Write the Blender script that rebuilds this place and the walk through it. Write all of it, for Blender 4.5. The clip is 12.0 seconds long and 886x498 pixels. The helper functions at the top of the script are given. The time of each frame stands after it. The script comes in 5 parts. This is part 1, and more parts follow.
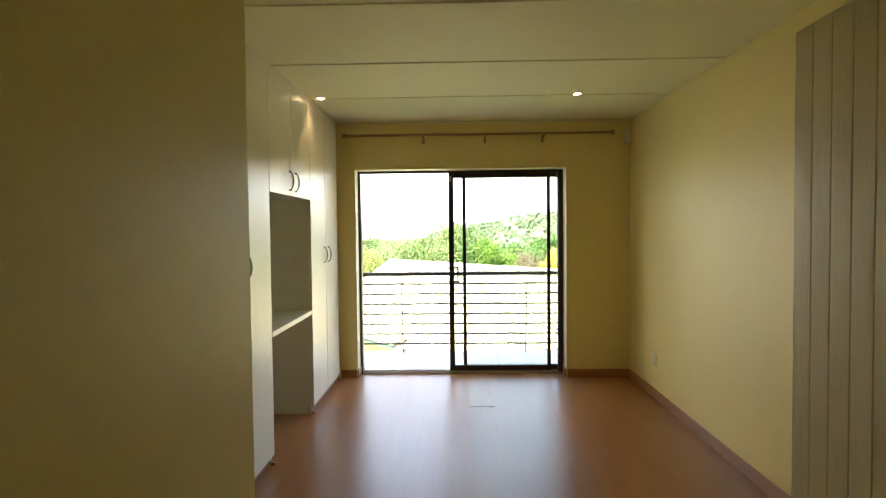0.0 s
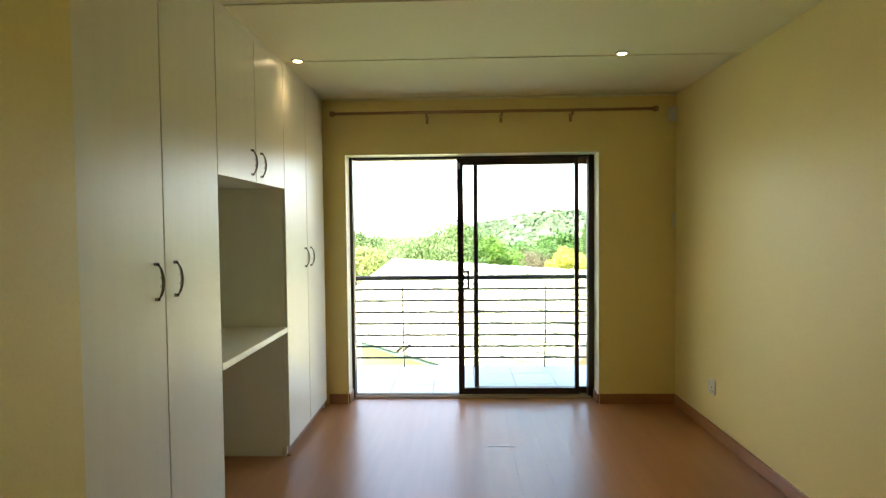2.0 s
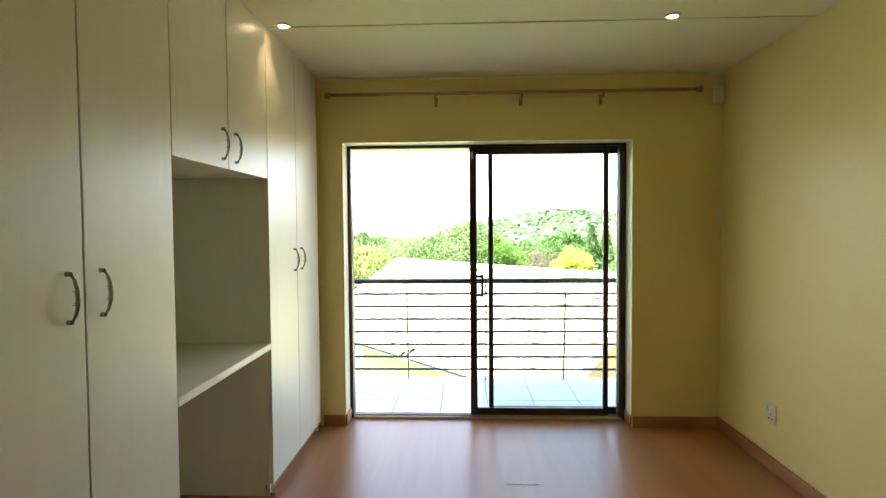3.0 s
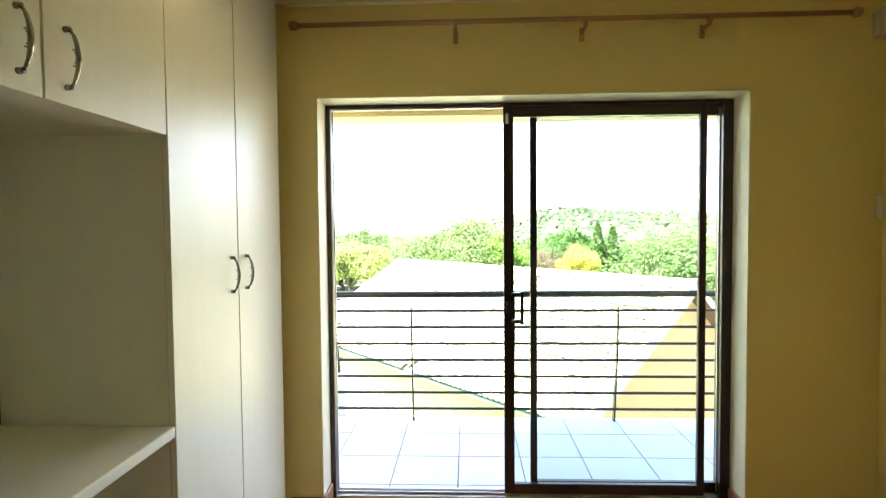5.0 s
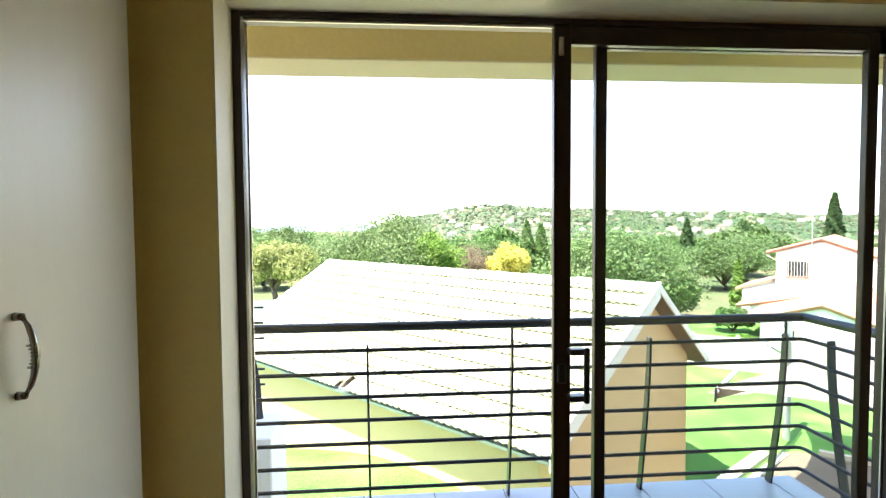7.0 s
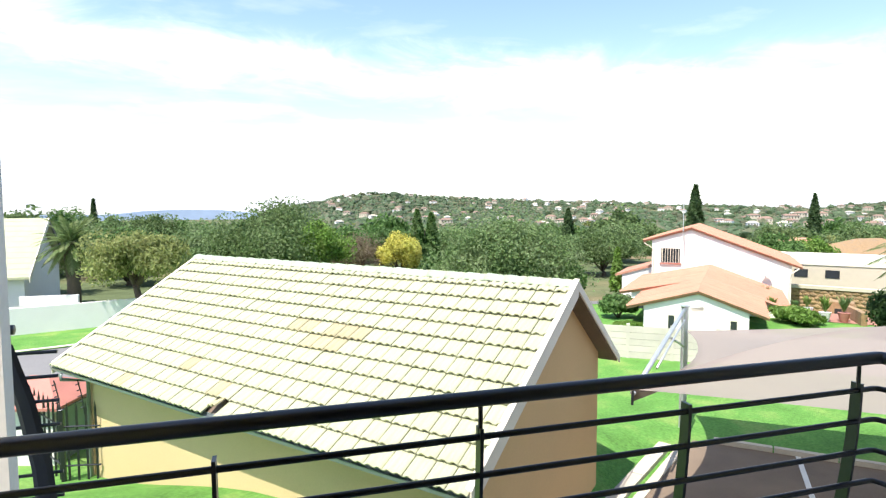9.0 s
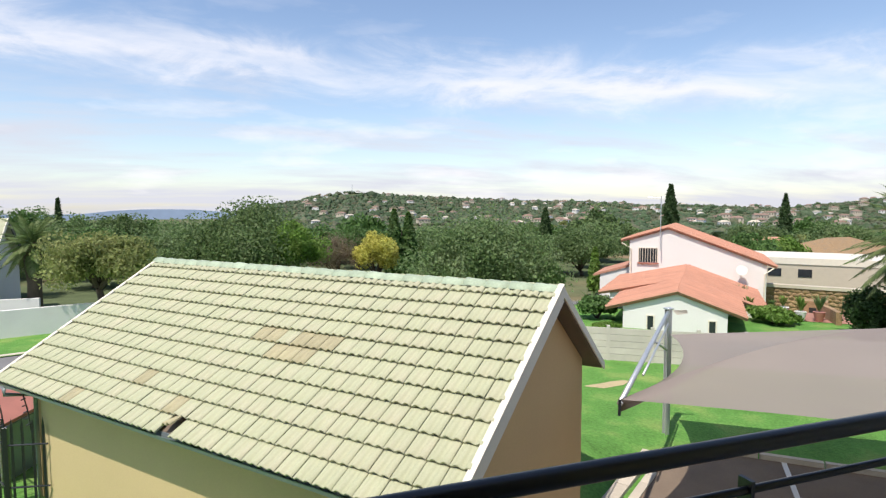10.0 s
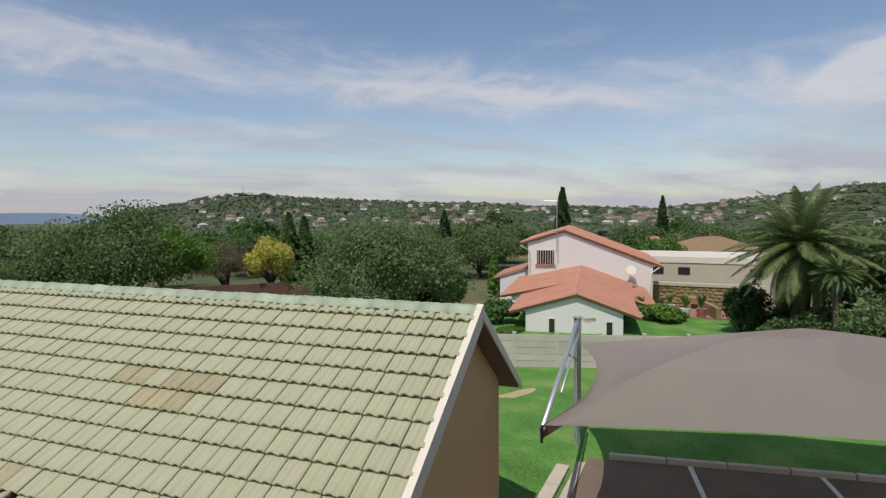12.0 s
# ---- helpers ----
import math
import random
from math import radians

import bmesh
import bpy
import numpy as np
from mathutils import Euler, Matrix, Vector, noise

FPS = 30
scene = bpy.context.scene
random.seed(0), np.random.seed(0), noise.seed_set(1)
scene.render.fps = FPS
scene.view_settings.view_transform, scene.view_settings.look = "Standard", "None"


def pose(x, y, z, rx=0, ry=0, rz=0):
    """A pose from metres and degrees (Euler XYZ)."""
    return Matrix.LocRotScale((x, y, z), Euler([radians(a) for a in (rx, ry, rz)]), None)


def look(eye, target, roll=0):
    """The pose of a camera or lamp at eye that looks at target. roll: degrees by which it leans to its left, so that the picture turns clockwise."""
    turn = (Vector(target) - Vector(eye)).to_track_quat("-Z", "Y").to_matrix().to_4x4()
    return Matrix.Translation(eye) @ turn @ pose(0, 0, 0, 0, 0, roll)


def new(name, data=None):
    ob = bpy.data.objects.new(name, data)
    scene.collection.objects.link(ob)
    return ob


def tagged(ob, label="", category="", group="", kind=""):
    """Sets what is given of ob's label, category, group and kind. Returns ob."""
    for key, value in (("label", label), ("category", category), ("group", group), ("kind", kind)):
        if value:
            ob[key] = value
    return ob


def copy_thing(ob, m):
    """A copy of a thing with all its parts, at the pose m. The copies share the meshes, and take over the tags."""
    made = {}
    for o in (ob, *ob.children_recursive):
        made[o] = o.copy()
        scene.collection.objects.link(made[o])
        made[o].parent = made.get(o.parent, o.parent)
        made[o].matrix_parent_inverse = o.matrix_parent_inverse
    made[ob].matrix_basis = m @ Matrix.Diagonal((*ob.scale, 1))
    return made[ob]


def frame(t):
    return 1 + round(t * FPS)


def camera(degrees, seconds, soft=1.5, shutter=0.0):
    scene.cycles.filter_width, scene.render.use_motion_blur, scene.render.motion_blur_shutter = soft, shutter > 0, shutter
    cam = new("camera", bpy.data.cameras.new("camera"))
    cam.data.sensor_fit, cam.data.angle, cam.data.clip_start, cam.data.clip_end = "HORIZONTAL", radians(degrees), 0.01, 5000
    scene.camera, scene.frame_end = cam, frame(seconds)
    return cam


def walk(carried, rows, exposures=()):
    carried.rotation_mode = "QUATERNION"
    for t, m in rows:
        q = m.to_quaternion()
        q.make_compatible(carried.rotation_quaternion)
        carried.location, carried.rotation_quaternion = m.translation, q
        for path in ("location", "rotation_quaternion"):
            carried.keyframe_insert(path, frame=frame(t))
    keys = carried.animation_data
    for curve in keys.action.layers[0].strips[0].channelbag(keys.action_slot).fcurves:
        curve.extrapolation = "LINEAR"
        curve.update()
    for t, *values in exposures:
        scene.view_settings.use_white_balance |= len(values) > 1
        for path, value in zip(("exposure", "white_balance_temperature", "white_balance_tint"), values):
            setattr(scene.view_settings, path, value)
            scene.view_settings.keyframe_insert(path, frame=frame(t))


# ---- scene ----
cam = camera(76.2, 12.0, soft=1.3)
PATH = [
    (0, (0.279, 0.528, 1.485), (0.231, 2.526, 1.419), -0.6),
    (0.5, (0.276, 0.691, 1.504), (0.22, 2.689, 1.431), -0.5),
    (1, (0.276, 0.919, 1.482), (0.218, 2.917, 1.41), -0.5),
    (1.5, (0.267, 1.175, 1.485), (0.209, 3.173, 1.411), -0.5),
    (2, (0.236, 1.463, 1.476), (0.17, 3.46, 1.404), -0.6),
    (2.5, (0.196, 1.748, 1.472), (0.124, 3.745, 1.398), -0.5),
    (4.5, (0.073, 3.043, 1.467), (-0.025, 5.039, 1.389), -0.5),
    (5, (0.008, 3.381, 1.459), (-0.077, 5.378, 1.378), -0.5),
    (5.5, (-0.069, 3.707, 1.475), (-0.139, 5.704, 1.39), -0.4),
    (6, (-0.137, 4.038, 1.462), (-0.15, 6.036, 1.378), -0.4),
    (6.5, (-0.199, 4.357, 1.477), (-0.134, 6.354, 1.387), -0.3),
    (7, (-0.282, 4.68, 1.493), (-0.108, 6.671, 1.399), -0.4),
    (8.8, (-0.256, 5.96, 1.524), (0.268, 7.885, 1.387), -0.2),
    (9, (-0.243, 6.085, 1.53), (0.318, 8.0, 1.392), -0.2),
    (9.5, (-0.136, 6.323, 1.57), (0.47, 8.224, 1.428), -0.2),
    (10, (-0.062, 6.638, 1.545), (0.575, 8.529, 1.405), -0.2),
    (10.5, (0.012, 6.935, 1.561), (0.702, 8.807, 1.419), -0.3),
    (11, (0.089, 7.229, 1.602), (0.867, 9.065, 1.459), -0.3),
    (11.5, (0.151, 7.447, 1.629), (1.025, 9.241, 1.492), -0.5),
    (12, (0.19, 7.593, 1.693), (1.154, 9.34, 1.557), -0.5),
]
EXPOSURES = [(0, 3.72, 7550, 15), (1.0, 4.0, 7350, 13), (1.5, 3.82, 7250, 12), (2.5, 3.72, 6950, 11), (4.5, 4.14, 6900, 12), (5.5, 3.68, 6850, 14), (6.5, 3.2, 6800, 14), (7.0, 2.9, 6750, 14), (8.8, 1.5, 6500, 11), (9.5, 0.93, 6600, 13), (10.5, 0.32, 6600, 13), (11.5, 0.06, 6600, 13), (12, -0.16, 6600, 13)]
walk(cam, [(t, look(eye, target, roll)) for t, eye, target, roll in PATH], EXPOSURES)

# ---------------------------------------------------------------- daylight
SUN = Vector((-0.78 * math.cos(radians(62)), -0.62 * math.cos(radians(62)), math.sin(radians(62))))
sun_data = bpy.data.lights.new("sun", "SUN")
sun_data.energy, sun_data.angle, sun_data.color = 3.6, radians(0.53), (1.0, 0.95, 0.87)
sun_lamp = new("sun", sun_data)
sun_lamp.matrix_world = look(SUN * 100, (0, 0, 0))

world = bpy.data.worlds.new("sky")
scene.world = world
world.use_nodes = True
wn, wl = world.node_tree.nodes, world.node_tree.links
wn.clear()
w_out, w_bg = wn.new("ShaderNodeOutputWorld"), wn.new("ShaderNodeBackground")
w_sky = wn.new("ShaderNodeTexSky")
w_sky.sky_type, w_sky.sun_disc = "NISHITA", False
w_sky.sun_elevation, w_sky.sun_rotation = radians(62), math.atan2(SUN.x, SUN.y)
w_sky.air_density, w_sky.dust_density, w_sky.ozone_density = 1.0, 0.6, 1.5
w_co, w_sep = wn.new("ShaderNodeTexCoord"), wn.new("ShaderNodeSeparateXYZ")
wl.new(w_co.outputs["Generated"], w_sep.inputs[0])


def w_math(op, a, b=0.0):
    n = wn.new("ShaderNodeMath")
    n.operation = op
    for k, v in enumerate((a, b)):
        if isinstance(v, (int, float)):
            n.inputs[k].default_value = v
        else:
            wl.new(v, n.inputs[k])
    return n.outputs[0]


# high thin cloud on a flat layer above, drawn out along one wind
w_h = w_math("ADD", w_math("MAXIMUM", w_sep.outputs[2], 0.0), 0.12)
w_vec = wn.new("ShaderNodeCombineXYZ")
wl.new(w_math("DIVIDE", w_sep.outputs[0], w_h), w_vec.inputs[0])
wl.new(w_math("DIVIDE", w_sep.outputs[1], w_h), w_vec.inputs[1])
w_map = wn.new("ShaderNodeMapping")
w_map.inputs["Rotation"].default_value = (0, 0, radians(25))
w_map.inputs["Scale"].default_value = (0.42, 0.95, 1)
w_map.inputs["Location"].default_value = (0.6, 0.35, 0)
wl.new(w_vec.outputs[0], w_map.inputs[0])
w_noise = wn.new("ShaderNodeTexNoise")
w_noise.inputs["Scale"].default_value, w_noise.inputs["Detail"].default_value = 1.0, 9
w_noise.inputs["Roughness"].default_value, w_noise.inputs["Distortion"].default_value = 0.58, 0.25
wl.new(w_map.outputs[0], w_noise.inputs["Vector"])
w_low = w_math("POWER", w_math("SUBTRACT", 1.0, w_math("MAXIMUM", w_sep.outputs[2], 0.0)), 6.0)
w_ramp = wn.new("ShaderNodeValToRGB")
w_ramp.color_ramp.elements[0].position, w_ramp.color_ramp.elements[1].position = 0.54, 0.74
wl.new(w_math("ADD", w_noise.outputs[0], w_math("MULTIPLY", w_low, 0.17)), w_ramp.inputs[0])
# small heaped cloud low over the horizon
w_flat = wn.new("ShaderNodeMapping")
w_flat.inputs["Scale"].default_value = (1, 1, 4.2)
wl.new(w_co.outputs["Generated"], w_flat.inputs[0])
w_puff = wn.new("ShaderNodeTexNoise")
w_puff.inputs["Scale"].default_value, w_puff.inputs["Detail"].default_value, w_puff.inputs["Roughness"].default_value = 4.2, 7, 0.55
wl.new(w_flat.outputs[0], w_puff.inputs["Vector"])
w_pr = wn.new("ShaderNodeValToRGB")
w_pr.color_ramp.elements[0].position, w_pr.color_ramp.elements[1].position = 0.53, 0.66
wl.new(w_puff.outputs[0], w_pr.inputs[0])
w_heaps = w_math("MULTIPLY", w_pr.outputs[0], w_math("POWER", w_low, 0.8))
# haze whitens the sky towards the horizon
w_haze = w_math("POWER", w_math("SUBTRACT", 1.0, w_math("MAXIMUM", w_sep.outputs[2], 0.0)), 9.0)
w_cover = w_math("MINIMUM", w_math("ADD", w_math("ADD", w_math("MULTIPLY", w_ramp.outputs[0], 0.75), w_math("MULTIPLY", w_haze, 0.28)), 0.0), 0.92)
# one long streamer of cirrus drawn across the sky, and a bank of heaped cloud to the east
w_az = w_math("ARCTAN2", w_sep.outputs[0], w_sep.outputs[1])
w_str = wn.new("ShaderNodeMapping")
w_str.inputs["Scale"].default_value = (1, 1, 2.6)
wl.new(w_co.outputs["Generated"], w_str.inputs[0])
w_rag = wn.new("ShaderNodeTexNoise")
w_rag.inputs["Scale"].default_value, w_rag.inputs["Detail"].default_value, w_rag.inputs["Roughness"].default_value = 5.5, 8, 0.62
w_rag.inputs["Distortion"].default_value = 0.5
wl.new(w_str.outputs[0], w_rag.inputs["Vector"])
w_off = w_math("SUBTRACT", w_math("ADD", w_sep.outputs[2], w_math("MULTIPLY", w_math("SUBTRACT", w_rag.outputs[0], 0.5), 0.16)), w_math("SUBTRACT", 0.236, w_math("MULTIPLY", w_az, 0.06)))
w_band = w_math("POWER", 2.718, w_math("MULTIPLY", w_math("POWER", w_math("ABSOLUTE", w_math("DIVIDE", w_off, 0.030)), 2.0), -1.0))
w_tear = w_math("MINIMUM", w_math("MAXIMUM", w_math("MULTIPLY", w_math("SUBTRACT", w_noise.outputs[0], 0.30), 3.2), 0.15), 0.85)
w_band = w_math("MULTIPLY", w_band, w_tear)
w_bx, w_bz = w_math("DIVIDE", w_math("SUBTRACT", w_az, 1.16), 0.10), w_math("DIVIDE", w_math("SUBTRACT", w_sep.outputs[2], 0.175), 0.045)
w_bank = w_math("POWER", 2.718, w_math("MULTIPLY", w_math("ADD", w_math("MULTIPLY", w_bx, w_bx), w_math("MULTIPLY", w_bz, w_bz)), -1.0))
w_lumps = w_math("ADD", w_math("MULTIPLY", w_math("SUBTRACT", w_puff.outputs[0], 0.5), 1.8), w_math("MULTIPLY", w_math("SUBTRACT", w_rag.outputs[0], 0.5), 2.4))
w_bank = w_math("MULTIPLY", w_math("MINIMUM", w_math("MAXIMUM", w_math("MULTIPLY", w_math("ADD", w_math("SUBTRACT", w_bank, 0.45), w_lumps), 1.5), 0.0), 0.75), w_math("MINIMUM", w_math("MULTIPLY", w_bank, 3.0), 1.0))
w_mix = wn.new("ShaderNodeMix")
w_mix.data_type = "RGBA"
w_mix.inputs["B"].default_value = (4.1, 4.3, 4.85, 1)
wl.new(w_cover, w_mix.inputs["Factor"])
wl.new(w_sky.outputs[0], w_mix.inputs["A"])
w_heap = wn.new("ShaderNodeMix")
w_heap.data_type = "RGBA"
w_heap.inputs["B"].default_value = (6.1, 6.1, 6.25, 1)
wl.new(w_math("MINIMUM", w_math("MAXIMUM", w_math("MAXIMUM", w_math("MULTIPLY", w_heaps, 0.75), w_bank), w_math("MULTIPLY", w_band, 0.8)), 0.9), w_heap.inputs["Factor"])
wl.new(w_mix.outputs["Result"], w_heap.inputs["A"])
wl.new(w_heap.outputs["Result"], w_bg.inputs[0])
w_bg.inputs[1].default_value = 0.12
wl.new(w_bg.outputs[0], w_out.inputs[0])

# ---------------------------------------------------------------- materials


def material(name, colour, rough=0.6, metal=0.0, vary=0.12, scale=3.0, fine=60.0, bump=0.1, bump_scale=None, stretch=(1, 1, 1),
             second=None, second_at=(0.45, 0.7), per_object=0.0, coat=0.0, spec=0.5, island=False, depth=0.004):
    """A surface with broad stains and fine grain in object metres."""
    m = bpy.data.materials.new(name)
    m.use_nodes = True
    n, l = m.node_tree.nodes, m.node_tree.links
    b = n["Principled BSDF"]
    b.inputs["Roughness"].default_value, b.inputs["Metallic"].default_value = rough, metal
    b.inputs["Coat Weight"].default_value = coat
    b.inputs["Specular IOR Level"].default_value = spec
    co, mp = n.new("ShaderNodeTexCoord"), n.new("ShaderNodeMapping")
    mp.inputs["Scale"].default_value = stretch
    info = n.new("ShaderNodeObjectInfo")
    l.new(co.outputs["Object"], mp.inputs[0])
    l.new(info.outputs["Random"], mp.inputs["Location"])
    broad, grain = n.new("ShaderNodeTexNoise"), n.new("ShaderNodeTexNoise")
    for t, s, d in ((broad, scale, 4), (grain, fine, 6)):
        t.inputs["Scale"].default_value, t.inputs["Detail"].default_value = s, d
        l.new(mp.outputs[0], t.inputs["Vector"])
    rgb = n.new("ShaderNodeMix")
    rgb.data_type = "RGBA"
    rgb.inputs["A"].default_value, rgb.inputs["B"].default_value = (*colour, 1), (*(second or colour), 1)
    span = n.new("ShaderNodeMapRange")
    span.inputs["From Min"].default_value, span.inputs["From Max"].default_value = second_at
    l.new(broad.outputs[0], span.inputs[0])
    l.new(span.outputs[0], rgb.inputs["Factor"])
    both = n.new("ShaderNodeMath")
    both.operation = "ADD"
    l.new(broad.outputs[0], both.inputs[0])
    l.new(grain.outputs[0], both.inputs[1])
    val = n.new("ShaderNodeMapRange")
    val.inputs["From Min"].default_value, val.inputs["From Max"].default_value = 0.6, 1.4
    val.inputs["To Min"].default_value, val.inputs["To Max"].default_value = 1 - vary, 1 + vary
    l.new(both.outputs[0], val.inputs[0])
    hsv = n.new("ShaderNodeHueSaturation")
    l.new(rgb.outputs["Result"], hsv.inputs["Color"])
    last = val.outputs[0]
    if per_object:
        r = n.new("ShaderNodeMapRange")
        r.inputs["To Min"].default_value, r.inputs["To Max"].default_value = 1 - per_object, 1 + per_object
        src = info.outputs["Random"]
        if island:
            src = n.new("ShaderNodeNewGeometry").outputs["Random Per Island"]
        l.new(src, r.inputs[0])
        mul = n.new("ShaderNodeMath")
        mul.operation = "MULTIPLY"
        l.new(last, mul.inputs[0])
        l.new(r.outputs[0], mul.inputs[1])
        last = mul.outputs[0]
    l.new(last, hsv.inputs["Value"])
    l.new(hsv.outputs[0], b.inputs["Base Color"])
    if bump:
        bp = n.new("ShaderNodeBump")
        bp.inputs["Strength"].default_value, bp.inputs["Distance"].default_value = bump, depth
        tex = grain
        if bump_scale:
            tex = n.new("ShaderNodeTexNoise")
            tex.inputs["Scale"].default_value, tex.inputs["Detail"].default_value = bump_scale, 4
            l.new(mp.outputs[0], tex.inputs["Vector"])
        l.new(tex.outputs[0], bp.inputs["Height"])
        l.new(bp.outputs[0], b.inputs["Normal"])
    rr = n.new("ShaderNodeMapRange")
    rr.inputs["To Min"].default_value, rr.inputs["To Max"].default_value = max(0.02, rough - 0.07), min(1, rough + 0.07)
    l.new(broad.outputs[0], rr.inputs[0])
    l.new(rr.outputs[0], b.inputs["Roughness"])
    return m


def leaf_material(name, colour, other, island=0.24):
    m = material(name, colour, 0.55, vary=0.25, scale=0.6, fine=9, bump=0, second=other, per_object=island, island=True, spec=0.25)
    n, l = m.node_tree.nodes, m.node_tree.links
    b, out = n["Principled BSDF"], n["Material Output"]
    tr, mix = n.new("ShaderNodeBsdfTranslucent"), n.new("ShaderNodeMixShader")
    l.new(b.inputs["Base Color"].links[0].from_socket, tr.inputs[0])
    mix.inputs[0].default_value = 0.42
    l.new(b.outputs[0], mix.inputs[1])
    l.new(tr.outputs[0], mix.inputs[2])
    l.new(mix.outputs[0], out.inputs[0])
    return m


def glass_material(name, tint=(0.93, 0.96, 0.95)):
    """Thin clear glass: it lets light straight through and mirrors more towards a grazing view."""
    m = bpy.data.materials.new(name)
    m.use_nodes = True
    n, l = m.node_tree.nodes, m.node_tree.links
    n.clear()
    out, tr, gl, mix, lw, pw, sc = (n.new(k) for k in ("ShaderNodeOutputMaterial", "ShaderNodeBsdfTransparent", "ShaderNodeBsdfGlossy", "ShaderNodeMixShader", "ShaderNodeLayerWeight", "ShaderNodeMath", "ShaderNodeMath"))
    tr.inputs[0].default_value = (*tint, 1)
    gl.inputs["Roughness"].default_value = 0.01
    lw.inputs[0].default_value = 0.5
    pw.operation, sc.operation = "POWER", "MULTIPLY_ADD"
    pw.inputs[1].default_value = 5.0
    sc.inputs[1].default_value, sc.inputs[2].default_value = 0.6, 0.025
    l.new(lw.outputs["Facing"], pw.inputs[0])
    l.new(pw.outputs[0], sc.inputs[0])
    l.new(sc.outputs[0], mix.inputs[0])
    l.new(tr.outputs[0], mix.inputs[1])
    l.new(gl.outputs[0], mix.inputs[2])
    l.new(mix.outputs[0], out.inputs[0])
    return m


CREAM = material("cream_wall_paint", (0.82, 0.675, 0.29), 0.46, vary=0.04, scale=0.7, fine=90, bump=0.12, bump_scale=140, depth=0.002)
CREAM_OUT = material("cream_plaster", (0.66, 0.58, 0.38), 0.8, vary=0.07, scale=0.8, fine=50, bump=0.3)
REVEAL = material("pale_reveal_paint", (0.74, 0.68, 0.50), 0.5, vary=0.05, bump=0.15, bump_scale=120, depth=0.002)
CEILING = material("ceiling_paint", (0.80, 0.755, 0.52), 0.7, vary=0.03, scale=0.6, bump=0.08, depth=0.002)
WHITE_MEL = material("off_white_woodgrain_melamine", (0.775, 0.735, 0.60), 0.33, vary=0.035, scale=2, fine=40, bump=0.12, stretch=(8, 8, 0.6), depth=0.001)
KICK = material("brown_edge_strip", (0.30, 0.15, 0.07), 0.5, vary=0.15)
GAP = material("dark_gap", (0.02, 0.02, 0.018), 0.9, bump=0)
LAMINATE = material("warm_laminate_floor", (0.36, 0.155, 0.062), 0.31, vary=0.11, scale=1.6, fine=26, bump=0.05, stretch=(1, 0.09, 1), second=(0.42, 0.19, 0.08), per_object=0.05, depth=0.001, spec=0.5)
SKIRT = material("stained_wood_skirting", (0.36, 0.16, 0.065), 0.35, vary=0.15, fine=30, stretch=(1, 1, 9), bump=0.08)
BRONZE = material("bronze_aluminium", (0.06, 0.047, 0.04), 0.32, 0.6, vary=0.08, bump=0.03)
ALU = material("mill_aluminium", (0.62, 0.6, 0.58), 0.35, 0.9, vary=0.06, bump=0.03)
CHROME = material("chromed_metal", (0.30, 0.29, 0.27), 0.18, 1.0, vary=0.05, bump=0.0)
BLACK = material("black_painted_steel", (0.012, 0.012, 0.016), 0.34, 0.0, vary=0.2, fine=70, bump=0.12, spec=0.6)
ROD = material("brushed_copper_rod", (0.42, 0.25, 0.14), 0.35, 0.7, vary=0.1, bump=0.05)
PLASTIC = material("white_plastic", (0.76, 0.72, 0.60), 0.4, vary=0.03, bump=0)
GLASS = glass_material("clear_glass")
MIRROR = material("mirror_glass", (0.72, 0.80, 0.72), 0.03, 1.0, vary=0.01, bump=0)
TILE = material("pale_grey_floor_tile", (0.44, 0.455, 0.48), 0.35, vary=0.06, scale=4, fine=40, bump=0.05, per_object=0.03)
GROUT = material("grey_grout", (0.16, 0.16, 0.16), 0.9, vary=0.1)
WHITE_PLASTER = material("white_exterior_plaster", (0.72, 0.70, 0.66), 0.8, vary=0.07, scale=0.9, fine=40, bump=0.3)
ROOF_TILE = material("faded_green_concrete_tile", (0.383, 0.392, 0.25), 0.75, vary=0.10, scale=1.7, fine=45, bump=0.4, second=(0.40, 0.385, 0.26), per_object=0.035, depth=0.003)
ROOF_OLD = material("stained_concrete_tile", (0.345, 0.31, 0.185), 0.8, vary=0.16, scale=4, fine=45, bump=0.5, per_object=0.1, depth=0.003)
RIDGE = material("green_ridge_tile", (0.36, 0.43, 0.30), 0.75, vary=0.18, scale=3, fine=30, bump=0.5, per_object=0.08)
TAN_WALL = material("tan_plaster_wall", (0.53, 0.415, 0.215), 0.85, vary=0.07, scale=0.8, fine=40, bump=0.35)
WHITE_BOARD = material("white_painted_board", (0.72, 0.66, 0.54), 0.55, vary=0.06, fine=30, bump=0.1)
GUTTER = material("green_grey_gutter", (0.20, 0.24, 0.24), 0.4, 0.3, vary=0.1, bump=0.05)
GRASS = material("lawn", (0.118, 0.28, 0.06), 0.85, vary=0.45, scale=0.9, fine=14, bump=0.9, second=(0.185, 0.265, 0.075), second_at=(0.5, 0.72), bump_scale=45, depth=0.04, spec=0.1)
ASPHALT = material("asphalt", (0.175, 0.13, 0.092), 0.9, vary=0.35, scale=0.9, fine=60, bump=0.6)
CONCRETE = material("concrete_kerb", (0.50, 0.44, 0.35), 0.85, vary=0.14, scale=2, fine=30, bump=0.5, per_object=0.08)
LINE = material("white_road_paint", (0.7, 0.69, 0.66), 0.7, vary=0.12, fine=50)
FENCE_GREY = material("precast_concrete_fence", (0.50, 0.47, 0.40), 0.85, vary=0.16, scale=2, bump=0.4, per_object=0.06)
